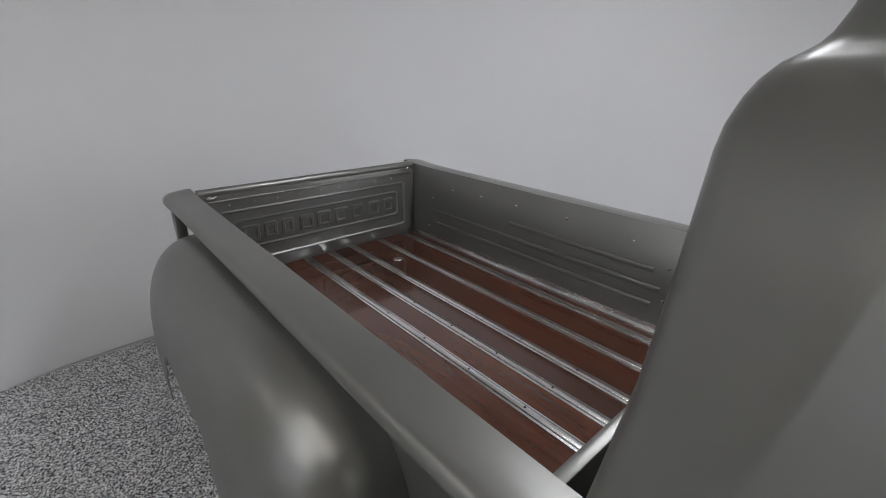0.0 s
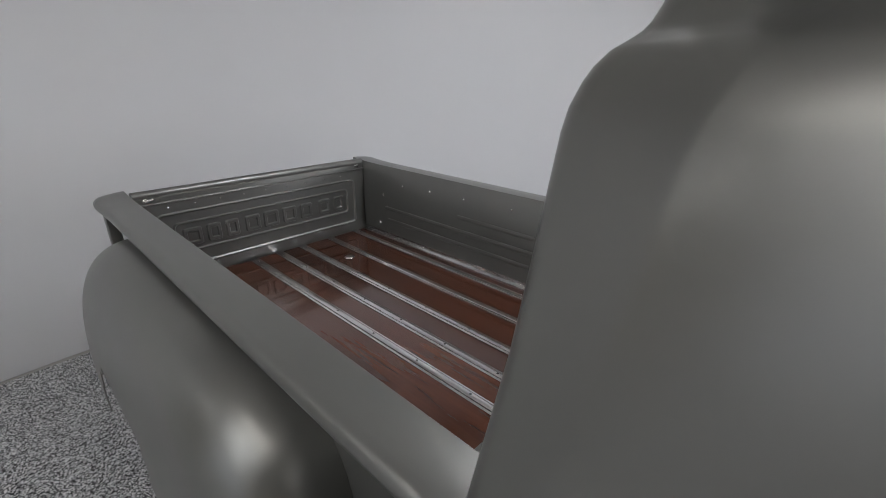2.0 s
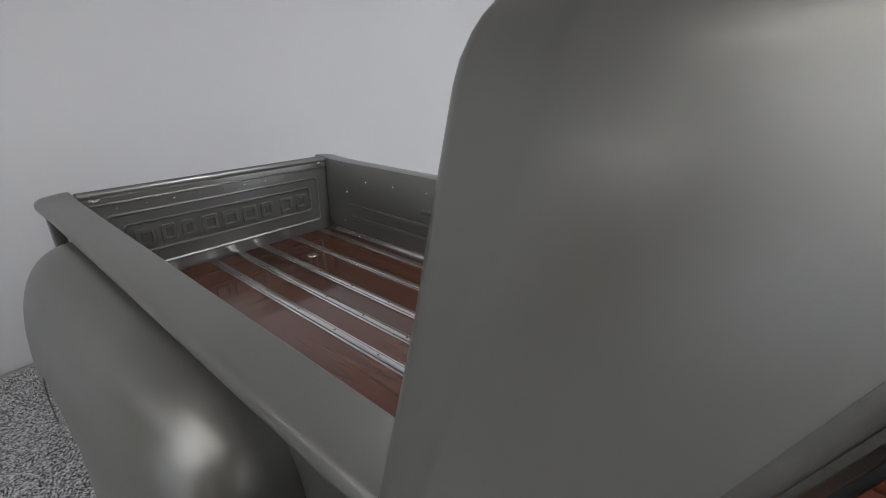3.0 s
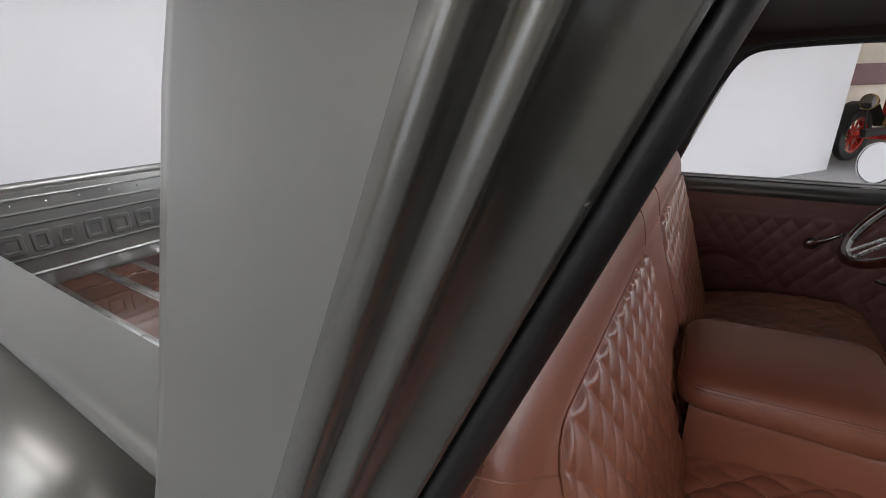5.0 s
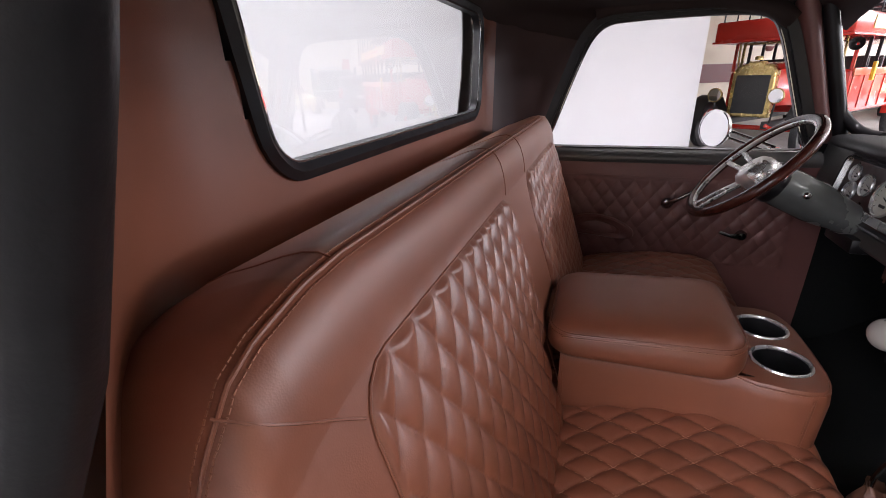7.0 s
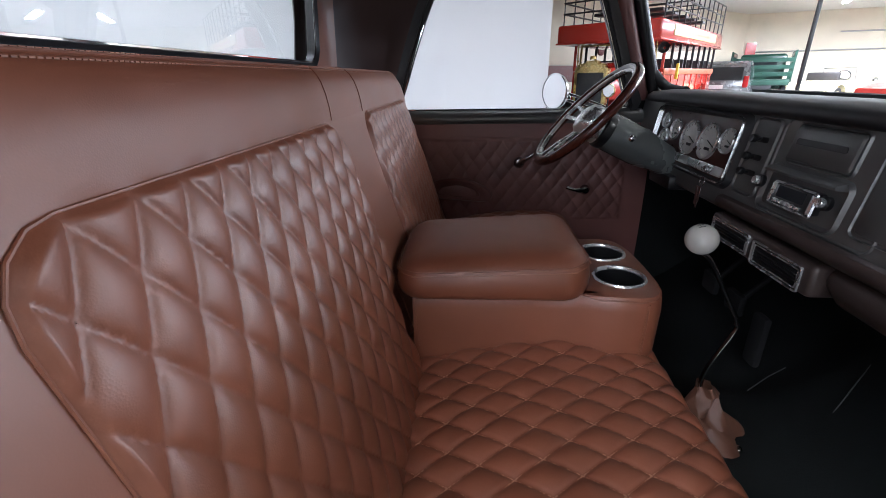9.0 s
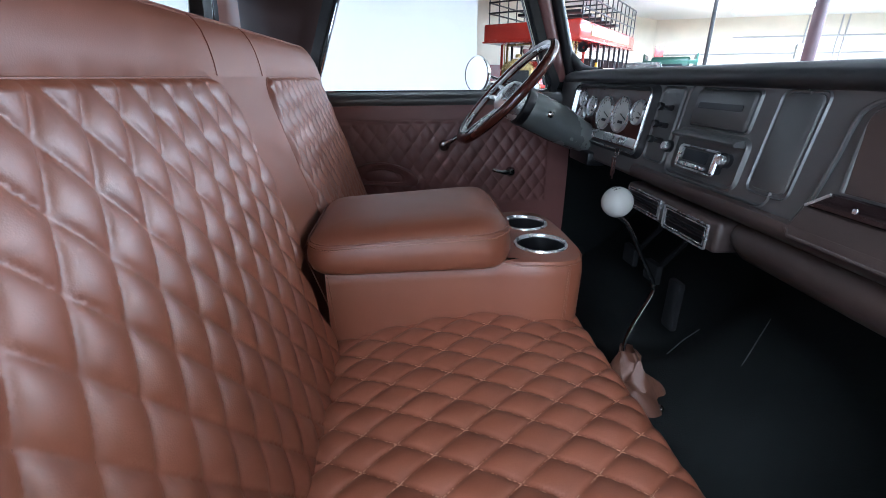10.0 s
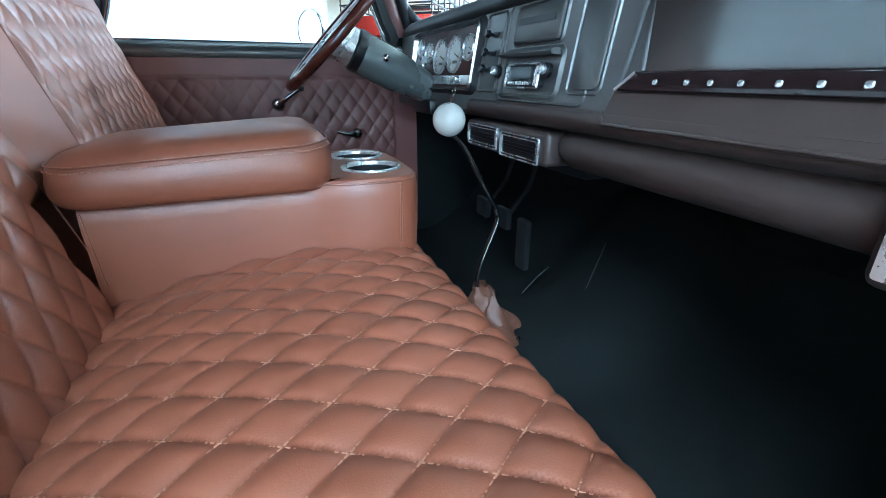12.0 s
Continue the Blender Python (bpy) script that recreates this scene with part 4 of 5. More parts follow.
    part("shelf", loft([[dash(y, z, q) for q, z in ((0.0, 1.090), (0.020, 1.088), (0.024, 1.084), (0.020, 1.079), (0.0, 1.077))] for y in (0.03, -0.02, -0.10, -0.146)], cap=True), DASH, r)
    f = dash_plate("radio", -0.006, -0.112, 1.026, 1.064, 0.004, 0.016, 0.003, BLACK, r, "black and chrome push-button radio")
    part("screen", plate([(u - 0.055, v + 1.050) for u, v in rounded(0.070, 0.020, 0.002, 2)], lambda u, v, q: dash(u, v, 0.0162 + q), 0.0008), material("radio_glass", (0.03, 0.035, 0.04), 0.12), f)
    dash_frame("face_frame", -0.002, -0.116, 1.023, 1.067, 0.005, 0.004, 0.003, BRIGHT, f, proud=0.015)
    for n in range(5):
        part("button", plate([(u - 0.025 - 0.015 * n, v + 1.033) for u, v in rounded(0.011, 0.006, 0.001, 2)], lambda u, v, q: dash(u, v, 0.016 + q), 0.005, 0.001), BRIGHT, f)
    for y in (-0.008, -0.110):
        part("end_bar", plate([(u + y, v + 1.046) for u, v in rounded(0.008, 0.034, 0.002, 2)], lambda u, v, q: dash(u, v, 0.014 + q), 0.006, 0.001), BRIGHT, f)
    for y, z in ((0.045, 1.052), (-0.128, 1.052)):
        q = knob("radio_knob", y, z, 0.0085, 0.024, BRIGHT, r, "chrome radio knob")
        part("back_knob", disc([(0.008, 0.005), (0.0125, 0.007), (0.0125, 0.014), (0.008, 0.016)], dash(y, z), (-0.985, 0, 0.17), 20), BLACK, q)
    # blank panel and glove box
    dash_plate("blank_panel", -0.186, -0.254, 1.024, 1.166, 0.012, 0.003, 0.002, DASH, d)
    dash_frame("panel_bead", -0.178, -0.262, 1.016, 1.172, 0.014, 0.004, 0.003, DASH, d)
    dash_frame("trim_bead", 0.052, -0.232, 0.998, 1.176, 0.02, 0.005, 0.003, DASH, d)
    rim = smooth_line([(-0.280, 0.984, 0), (-0.290, 1.010, 0), (-0.300, 1.040, 0), (-0.306, 1.090, 0), (-0.308, 1.132, 0), (-0.316, 1.153, 0), (-0.340, 1.164, 0), (-0.40, 1.168, 0), (-0.60, 1.169, 0), (-0.80, 1.169, 0)], 4)
    edge = smooth_line([(-0.333, 1.050, 0), (-0.328, 1.100, 0), (-0.327, 1.138, 0), (-0.336, 1.152, 0), (-0.36, 1.158, 0), (-0.40, 1.160, 0), (-0.60, 1.161, 0), (-0.80, 1.161, 0)], 4)
    face = [(p.x, p.y) for p in edge] + [(-0.80, 1.050)]
    g = part("glove_box", plate(face, lambda u, v, q: (1.3365 + 0.12 * (v - 1.1) - q, u, v), 0.0022), GLOVE, d, "dark glossy glove box door over a lettering strip")
    for line, r in ((rim, 0.0034), (edge, 0.0034)):
        part("surround", tube([dash(p.x, p.y, 0.0025) for p in line], r, 8), DASH, g)
    part("letter_strip", plate([(-0.303, 1.026), (-0.333, 1.049), (-0.79, 1.049), (-0.79, 1.026)], lambda u, v, q: dash(u, v, 0.010 + q), 0.006, 0.002), GLOVE_STRIP, g, "black glossy strip with small chrome blocks")
    for y in (-0.371, -0.416, -0.446, -0.480, -0.517, -0.552, -0.586, -0.622, -0.658):
        part("chrome_block", plate([(u + y, v + 1.037) for u, v in rounded(0.0065, 0.0065, 0.002, 2)], lambda u, v, q: dash(u, v, 0.016 + q), 0.0012, 0.0005), BRIGHT, g)
    part("strip_end", tube([dash(-0.306, 1.027, 0.016), dash(-0.334, 1.048, 0.016)], 0.0022, 6), BRIGHT, g)
    part("lower_bead", tube([dash(-0.290, 0.990, 0.012), dash(-0.30, 0.981, 0.014), dash(-0.78, 0.980, 0.014)], 0.003, 8), DASH_LOW, g)
    part("lower_panel", plate([(-0.286, 0.984), (-0.298, 1.026), (-0.79, 1.026), (-0.79, 0.984)], lambda u, v, q: dash(u, v, q), 0.012, 0.004), DASH_LOW, g)


dashboard()


def vent_units():
    """Under-dash air unit with chrome-framed vents, and the padded roll beside it."""
    u = part("air_unit", box(1.312, 1.46, -0.158, 0.172, 0.893, 0.954, 0.010, 3), DASH_LOW, truck, "dark under-dash air unit with chrome vents")
    def vent(y0, y1, z0, z1, parent):
        at = lambda a, b, d: (1.312 - d, a, b)
        cy, cz, w, h = (y0 + y1) / 2, (z0 + z1) / 2, abs(y1 - y0), z1 - z0
        v = part("vent", frame_strip([(p + cy, q + cz) for p, q in rounded(w, h, 0.003, 2)], [(p + cy, q + cz) for p, q in rounded(w - 0.0045, h - 0.0045, 0.002, 2)], at, 0.004), BRIGHT, parent, "chrome-framed air vent")
        part("well", plate([(p + cy, q + cz) for p, q in rounded(w - 0.0045, h - 0.0045, 0.002, 2)], at, 0.0008), BLACK, v)
        part("inner_frame", frame_strip([(p + cy, q + cz) for p, q in rounded(w - 0.012, h - 0.012, 0.002, 2)], [(p + cy, q + cz) for p, q in rounded(w - 0.0155, h - 0.0155, 0.002, 2)], at, 0.003), BRIGHT, v)
        for k in range(3):
            z = cz - 0.006 + 0.006 * k
            part("slat", box(1.3085, 1.3115, cy - w / 2 + 0.010, cy + w / 2 - 0.010, z - 0.0006, z + 0.0006), BLACK, v)
    vent(0.020, 0.160, 0.900, 0.946, u)
    vent(-0.136, 0.004, 0.894, 0.942, u)
    e = part("end_unit", box(1.300, 1.46, -0.80, -0.626, 0.882, 0.966, 0.012, 3), DASH_LOW, truck, "dark under-dash vent housing")
    at = lambda a, b, d: (1.300 - d, a, b)
    part("vent", frame_strip([(p - 0.70, q + 0.915) for p, q in rounded(0.13, 0.045, 0.003, 2)], [(p - 0.70, q + 0.915) for p, q in rounded(0.115, 0.03, 0.002, 2)], at, 0.004), BRIGHT, e)
    part("well", plate([(p - 0.70, q + 0.915) for p, q in rounded(0.115, 0.03, 0.002, 2)], at, 0.0008), BLACK, e)
    part("padded_roll", tube([(1.362, -0.165, 0.930), (1.352, -0.20, 0.930), (1.350, -0.40, 0.930), (1.350, -0.63, 0.930)], [0.026, 0.033, 0.034, 0.034], 24), DASH_LOW, truck, "padded dark brown roll under the dashboard")
    part("lower_duct", box(1.40, 1.55, -0.16, 0.30, 0.86, 0.95, 0.02), MATTE, truck)


vent_units()


# ---- steering wheel and column ----
def steering():
    c = Vector((1.064, 0.474, 1.148))
    up = Vector((0.694, 0, 0.720))
    side = Vector((0, 1, 0))
    ax = Vector((0.720, 0, -0.694))
    ring = lambda a, r: c + (up * math.cos(a) + side * math.sin(a)) * r
    pts = [ring(2 * math.pi * k / 72, 0.176) for k in range(72)]
    w = part("steering_wheel", tube(pts, 0.0135, 14, True), RIMWOOD, truck, "dark wood-rimmed steering wheel with chrome spokes")
    part("rim_band", tube([ring(2 * math.pi * k / 72, 0.1655) - ax * 0.001 for k in range(72)], 0.0065, 8, True), BRIGHT, w)
    hub = c + ax * 0.022
    part("hub", disc([(0, -0.030), (0.026, -0.029), (0.042, -0.022), (0.050, -0.010), (0.053, 0.004), (0.050, 0.016)], hub, ax, 36), BRIGHT, w)
    for base in (90, -90, 180):
        for off in (-9, 9):
            a, b = radians(base + off * 0.9), radians(base + off * 0.2)
            p0, p1 = hub + (up * math.cos(b) + side * math.sin(b)) * 0.036 + (up * math.cos(b + 1.57) + side * math.sin(b + 1.57)) * (0.010 if off > 0 else -0.010), ring(a, 0.163)
            part("spoke", tube([p0, p0.lerp(p1, 0.5) - ax * 0.002, p1], [0.0085, 0.0075, 0.007], 8, flat=0.6, up=ax), BRIGHT, w)
    cx = Vector((0.90, 0, -0.436))
    cu = Vector((0.436, 0, 0.90))
    c2 = c + ax * 0.030 - cx * 0.030
    col = part("steering_column", disc([(0.044, 0.055), (0.052, 0.060), (0.054, 0.072), (0.055, 0.10), (0.055, 0.185), (0.052, 0.205), (0.045, 0.25), (0.040, 0.30), (0.020, 0.305)], c2, cx, 40), material("column_paint_grey", (0.19, 0.205, 0.20), 0.24, metal=0.4), truck, "grey painted steering column with chrome collar")
    part("collar", disc([(0.046, 0.026), (0.051, 0.030), (0.051, 0.056), (0.046, 0.058)], c2, cx, 40), BRIGHT, col)
    part("band", disc([(0.050, 0.058), (0.0555, 0.061), (0.0565, 0.080), (0.0550, 0.084)], c2, cx, 40), BLACK, col)
    part("button", disc([(0.009, 0), (0.009, 0.012), (0.006, 0.015), (0, 0.016)], c2 + cx * 0.135 - side * 0.053 + cu * 0.01, -side, 16), CHROME, col)
    part("mount", box(1.30, 1.36, 0.40, 0.55, 0.945, 0.985, 0.008), BLACK, col)


steering()


# ---- gear lever, boot, pedals, cab floor ----
def controls():
    lv = part("gear_lever", tube(smooth_line([(1.270, -0.069, 0.790), (1.271, -0.068, 0.768), (1.236, -0.066, 0.676), (1.232, -0.066, 0.620)], 6), 0.0048, 10), CHROME, truck, "chrome gear lever with a white ball knob")
    part("upper_rod", tube(smooth_line([(1.162, -0.083, 0.950), (1.191, -0.079, 0.925), (1.240, -0.074, 0.844), (1.264, -0.070, 0.806), (1.270, -0.069, 0.788)], 5), 0.0046, 10), STEEL, lv)
    part("gear_knob", disc([(0.0285 * math.sin(math.pi * k / 16), -0.0285 * math.cos(math.pi * k / 16)) for k in range(17)], (1.159, -0.086, 0.975), (0.2, 0, 1), 32), WHITE_GLOSS, lv, "glossy white ball knob with a shift pattern")
    bm = bmesh.new()
    for a, b in (((-0.008, -0.006), (-0.008, 0.006)), ((0.0, -0.006), (0.0, 0.006)), ((0.008, -0.006), (0.008, 0.006)), ((-0.008, 0.0), (0.008, 0.0))):
        q = []
        for t in (0, 0.5, 1):
            u, v = a[0] + (b[0] - a[0]) * t, a[1] + (b[1] - a[1]) * t
            n = Vector((v - 0.008, u, 0.0265)).normalized()
            q.append(Vector((1.159, -0.086, 0.975)) + n * 0.0286)
        tube(q, 0.0006, 4, bm=bm)
    part("pattern", bm, BLACK, lv)
    rings = []
    for k in range(9):
        t = k / 8
        r = 0.064 - 0.046 * t ** 0.8
        z = 0.528 + 0.112 * t
        cx, cy = 1.264 - 0.028 * t ** 0.6, -0.106 + 0.040 * t ** 0.6
        rings.append([(cx + (r + 0.009 * math.sin(5 * a + 9 * t) * (1 - t * 0.6)) * math.cos(a) + 0.008 * math.sin(9 * t), cy + (r * 0.8 + 0.010 * math.cos(4 * a - 7 * t)) * math.sin(a), z + 0.010 * math.sin(3 * a + 5 * t) * (1 - 0.5 * t)) for a in [2 * math.pi * q / 36 for q in range(36)]])
    part("gear_boot", loft(rings, True), BOOT, lv, "crumpled brown leather boot")
    bolt(1.294, -0.138, 0.536, (0, 0, 1), 0.008, lv, "screw")
    def hump(u, v):
        x, y = 0.40 + 1.36 * u, -0.86 + 1.72 * v
        h = 0.074 * math.exp(-((y + 0.07) / 0.16) ** 4)
        toe = max(0, (x - 1.42) / 0.34)
        return (x, y, 0.455 + h + 0.28 * toe ** 1.6)
    part("cab_floor", thick(surface(hump, 40, 40), 0.01), CARPET_IN, truck, "black carpet over the cab floor")
    part("firewall", box(1.74, 1.80, -0.86, 0.86, 0.45, 1.20), CARPET_IN, truck, "black carpeted bulkhead")
    for a, b in (((1.435, 0.072, 0.515), (1.547, 0.12, 0.552)), ((1.47, -0.10, 0.540), (1.68, 0.03, 0.705))):
        part("carpet_seam", tube([a, [(p + q) / 2 + 0.004 for p, q in zip(a, b)], b], 0.0014, 6), TRIM_PALE, truck)
    for y, z in ((0.40, 0.66), (0.27, 0.66)):
        p = part("pedal", box(1.47, 1.49, y - 0.035, y + 0.035, z - 0.03, z + 0.03, 0.006), MATTE, truck, "black rubber pedal")
        part("arm", tube([(1.49, y, z), (1.56, y, z + 0.08), (1.60, y, z + 0.22)], 0.008, 8), MATTE, p)
    g = part("accelerator", box(1.45, 1.47, 0.10, 0.15, 0.56, 0.70, 0.008), MATTE, truck, "black rubber accelerator pedal")
    part("kick_button", disc([(0, 0.008), (0.010, 0.008), (0.013, 0.003), (0.014, 0)], (1.74, -0.62, 0.845), (-1, 0, 0), 20), STEEL, truck)
    for s in (-1, 1):
        part("kick_panel", box(1.30, 1.76, min(s * 0.80, s * 0.84), max(s * 0.80, s * 0.84), 0.45, 1.17), CARPET_IN, truck)
        part("sill_plate", box(0.40, 1.40, min(s * 0.80, s * 0.95), max(s * 0.80, s * 0.95), 0.42, 0.46, 0.006), PAINT, truck)
    part("seat_base", box(0.42, 1.00, -0.74, 0.70, 0.46, 0.66), CARPET_IN, truck)


controls()


# ---- driver's door, windscreen, mirror ----
def door_window(grow=0.0):
    """Outline of the side window as (x, z)."""
    pts = [(0.478, 1.150), (0.505, 1.215), (0.545, 1.330), (0.590, 1.450), (0.622, 1.512), (0.665, 1.545), (0.74, 1.553), (0.90, 1.556), (1.05, 1.552), (1.120, 1.538), (1.152, 1.500), (1.185, 1.42), (1.225, 1.31), (1.262, 1.21), (1.284, 1.165), (1.270, 1.148), (1.10, 1.146), (0.80, 1.147), (0.52, 1.147), (0.490, 1.145)]
    c = Vector((0.88, 1.35))
    out = smooth_line([(x, z, 0) for x, z in pts], 3, True)
    res = []
    n = len(out)
    for i, p in enumerate(out):
        d = out[(i + 1) % n] - out[i - 1]
        nrm = Vector((d.y, -d.x)).normalized()
        q = Vector((p.x, p.y))
        if (q - c).dot(nrm) < 0:
            nrm = -nrm
        q = q + nrm * grow
        res.append((q.x, q.y))
    return res


DULL_CHROME = material("dull_chrome", (0.30, 0.29, 0.29), 0.18, metal=1.0)
WINDOW_BLACK = material("window_black", (0.022, 0.021, 0.022), 0.42)


def driver_door():
    Y = 0.770
    def panel(u, v):
        x, z = 0.42 + 0.96 * u, 0.50 + 0.60 * v
        y = Y + 0.02 * max(0, (z - 0.9)) - 0.01 * math.sin(math.pi * min(1, max(0, (z - 0.5) / 0.6)))
        if 0.50 < x < 1.30 and 0.745 < z < 1.045:
            e = min(1, (x - 0.50) / 0.01, (1.30 - x) / 0.01, (z - 0.745) / 0.008, (1.045 - z) / 0.008)
            y -= e * quilt(x, z, DOOR_NET, 0.0045)
        return (x, y, z)
    d = part("driver_door", surface(panel, 260, 150), LEATHER_DARK, truck, "driver's door with quilted dark brown leather trim", smooth=70)
    bare = lambda x, z: None if (x - 0.69) ** 2 / 0.0182 + (z - 0.85) ** 2 / 0.004 < 1 else (x, Y + 0.02 * max(0, z - 0.9) - 0.01 * math.sin(math.pi * (z - 0.5) / 0.6) - 0.0012, z)
    tagged(part("stitching", seams(0.505, 1.295, 0.75, 1.04, DOOR_NET, bare), material("door_thread", (0.30, 0.16, 0.13), 0.6), d), kind="stuff")
    part("upper_seam", tube([(x, Y + 0.002, 1.050) for x in (0.44, 0.9, 1.36)], 0.0022, 6), LEATHER_DARK, d)
    part("lower_seam", tube([(x, Y - 0.006, 0.738) for x in (0.44, 0.9, 1.36)], 0.0022, 6), LEATHER_DARK, d)
    sill = [(0.790, 1.092), (0.772, 1.098), (0.766, 1.110), (0.768, 1.124), (0.778, 1.136), (0.800, 1.145), (0.835, 1.146), (0.835, 1.09)]
    part("sill", loft([[(x, y, z) for y, z in sill] for x in (0.40, 0.7, 1.0, 1.34)], cap=True), DASH, d, "dark painted steel window sill")
    at = lambda u, v, q: (u, 0.815 - q, v)
    # door skin and window frame
    part("outer_skin", box(0.40, 1.40, 0.925, 0.935, 0.45, 1.135, 0.004), PAINT, d)
    part("window_frame", frame_strip(door_window(0.045), door_window(0.016), at, 0.03), WINDOW_BLACK, d, "black painted window frame")
    part("window_seal", frame_strip(door_window(0.017), door_window(0.0), at, 0.018), RUBBER, d)
    part("chrome_bead", tube([at(u, v, 0.016) for u, v in door_window(0.003)], 0.0028, 6, True), CHROME, d)
    bm = bmesh.new()
    bm.faces.new([bm.verts.new((u, 0.818, v)) for u, v in door_window(0.008)])
    pane("side_window", bm, PANE, d)
    # pull cup in the trim
    o = []
    for k in range(40):
        a = 2 * math.pi * k / 40
        x = 0.690 + 0.125 * math.cos(a)
        o.append((x, 0.848 + (0.040 * math.copysign(abs(math.sin(a)) ** 0.8, math.sin(a))) + 0.028 * math.cos((x - 0.66) / 0.13 * 1.3) - 0.012))
    cx, cz = 0.69, 0.85
    sc = lambda f: [(cx + (u - cx) * f, cz + (v - cz) * f) for u, v in o]
    yat = lambda u, v, q: (u, Y - 0.012 - q, v)
    part("door_pull", loft([[yat(u, v, -0.01) for u, v in sc(1.08)], [yat(u, v, 0.008) for u, v in sc(1.02)], [yat(u, v, 0.012) for u, v in sc(0.92)], [yat(u, v, 0.010) for u, v in sc(0.80)], [yat(u, v, 0.004) for u, v in sc(0.62)], [yat(u, v, -0.001) for u, v in sc(0.52)], [yat(u, v, 0.002) for u, v in sc(0.44)]], True, True), LEATHER_DARK, d, "padded oval pull in the door trim")
    part("pull_seam", tube([yat(u, v, 0.005) for u, v in sc(0.66)], 0.0014, 6, True), LEATHER_DARK, d)
    # window crank and door handle
    cr = part("window_crank", disc([(0.018, 0), (0.020, 0.012), (0.014, 0.022), (0, 0.026)], (0.915, Y - 0.008, 0.962), (0, -1, 0), 24), DULL_CHROME, d, "chrome window crank")
    part("arm", tube(smooth_line([(0.915, Y - 0.030, 0.962), (0.945, Y - 0.040, 0.985), (0.985, Y - 0.040, 1.012)], 4), [0.008] * 4 + [0.006] * 5, 10, flat=0.6, up=(0, 1, 0)), DULL_CHROME, cr)
    part("grip", disc([(0.007, 0), (0.010, 0.01), (0.010, 0.03), (0.006, 0.036), (0, 0.037)], (0.985, Y - 0.042, 1.012), (0, -1, 0), 16), BLACK, cr)
    h = part("door_handle", disc([(0.017, 0), (0.018, 0.014), (0.012, 0.024), (0, 0.027)], (1.160, Y - 0.008, 0.862), (0, -1, 0), 24), DULL_CHROME, d, "chrome inner door handle")
    part("lever", tube(smooth_line([(1.160, Y - 0.028, 0.862), (1.125, Y - 0.036, 0.864), (1.090, Y - 0.034, 0.874)], 4), [0.009] * 4 + [0.006] * 5, 10, flat=0.6, up=(0, 1, 0)), DULL_CHROME, h)


driver_door()


def windscreen():
    for s in (-1, 1):
        bottom, top = Vector((1.345, s * 0.845, 1.165)), Vector((1.195, s * 0.800, 1.60))
        path = [bottom.lerp(top, k / 6) for k in range(7)]
        p = part("windscreen_pillar", tube(path, 0.040, 14, flat=0.75, up=(1, 0, 0)), LEATHER_DARK, truck, "leather-covered windscreen pillar")
        off = Vector((0.048, -s * 0.012, 0.010))
        part("windscreen_seal", tube([q + off for q in path], 0.020, 12), RUBBER, p)
        part("chrome_bead", tube([q + off + Vector((0.017, -s * 0.008, 0)) for q in path], 0.004, 6), CHROME, p)
        bend = [path[2] + off, path[1] + off + Vector((0, 0, 0.02)), path[0] + off + Vector((0.012, -s * 0.030, 0.045)), path[0] + off + Vector((0.028, -s * 0.075, 0.030)), path[0] + off + Vector((0.045, -s * 0.130, 0.026))]
        part("corner_seal", tube(smooth_line(bend, 5), 0.017, 10), RUBBER, p)
        part("door_side_seal", tube([q + Vector((-0.038, s * 0.01, 0)) for q in path], 0.016, 10), RUBBER, p)
    def sheet(u, v):
        y = -0.84 + 1.68 * u
        bow = 0.20 * (1 - (y / 0.84) ** 2)
        return (1.415 + bow - 0.17 * v, y * (1 - 0.05 * v), 1.175 + 0.43 * v)
    pane("windscreen", surface(sheet, 16, 4), PANE, truck)
    bead = []
    for k in range(33):
        y = -0.84 + 1.68 * k / 32
        bead.append((1.415 + 0.20 * (1 - (y / 0.84) ** 2), y, 1.178))
    b = part("windscreen_bottom_seal", tube(bead, 0.012, 8), RUBBER, truck)
    part("chrome_bead", tube([(x + 0.006, y, z + 0.010) for x, y, z in bead], 0.003, 6), CHROME, b)
    part("windscreen_header", tube([(1.20 + 0.20 * (1 - (y / 0.84) ** 2) + 0.0, y, 1.612) for y in [-0.80 + 1.6 * k / 16 for k in range(17)]], 0.035, 12), LINER, truck)
    v = part("visor_bracket", tube([(1.16, 0.60, 1.60), (1.15, 0.56, 1.585), (1.15, 0.50, 1.58)], 0.006, 8), CHROME, truck)


windscreen()


def mirror():
    c = Vector((1.062, 0.955, 1.198))
    face = Vector((-0.83, -0.56, 0.03)).normalized()
    m = part("door_mirror", disc([(0, -0.02), (0.040, -0.018), (0.064, -0.008), (0.067, 0.002), (0.067, 0.007), (0.063, 0.008)], c, face, 40), CHROME, truck, "round chrome door mirror")
    part("mirror_glass", disc([(0, 0.006), (0.064, 0.006)], c, face, 40), material("mirror_silver", (0.9, 0.9, 0.9), 0.01, metal=1, vary=0, rough_vary=0), m)
    for dz in (0.012, -0.012):
        part("arm", tube([c + Vector((0.02, 0.015, -0.01 + dz)), (1.165, 0.925, 1.160 + dz), (1.245, 0.905, 1.130 + dz)], 0.0055, 8), CHROME, m)
    part("base", box(1.225, 1.265, 0.885, 0.925, 1.10, 1.14, 0.006), CHROME, m)


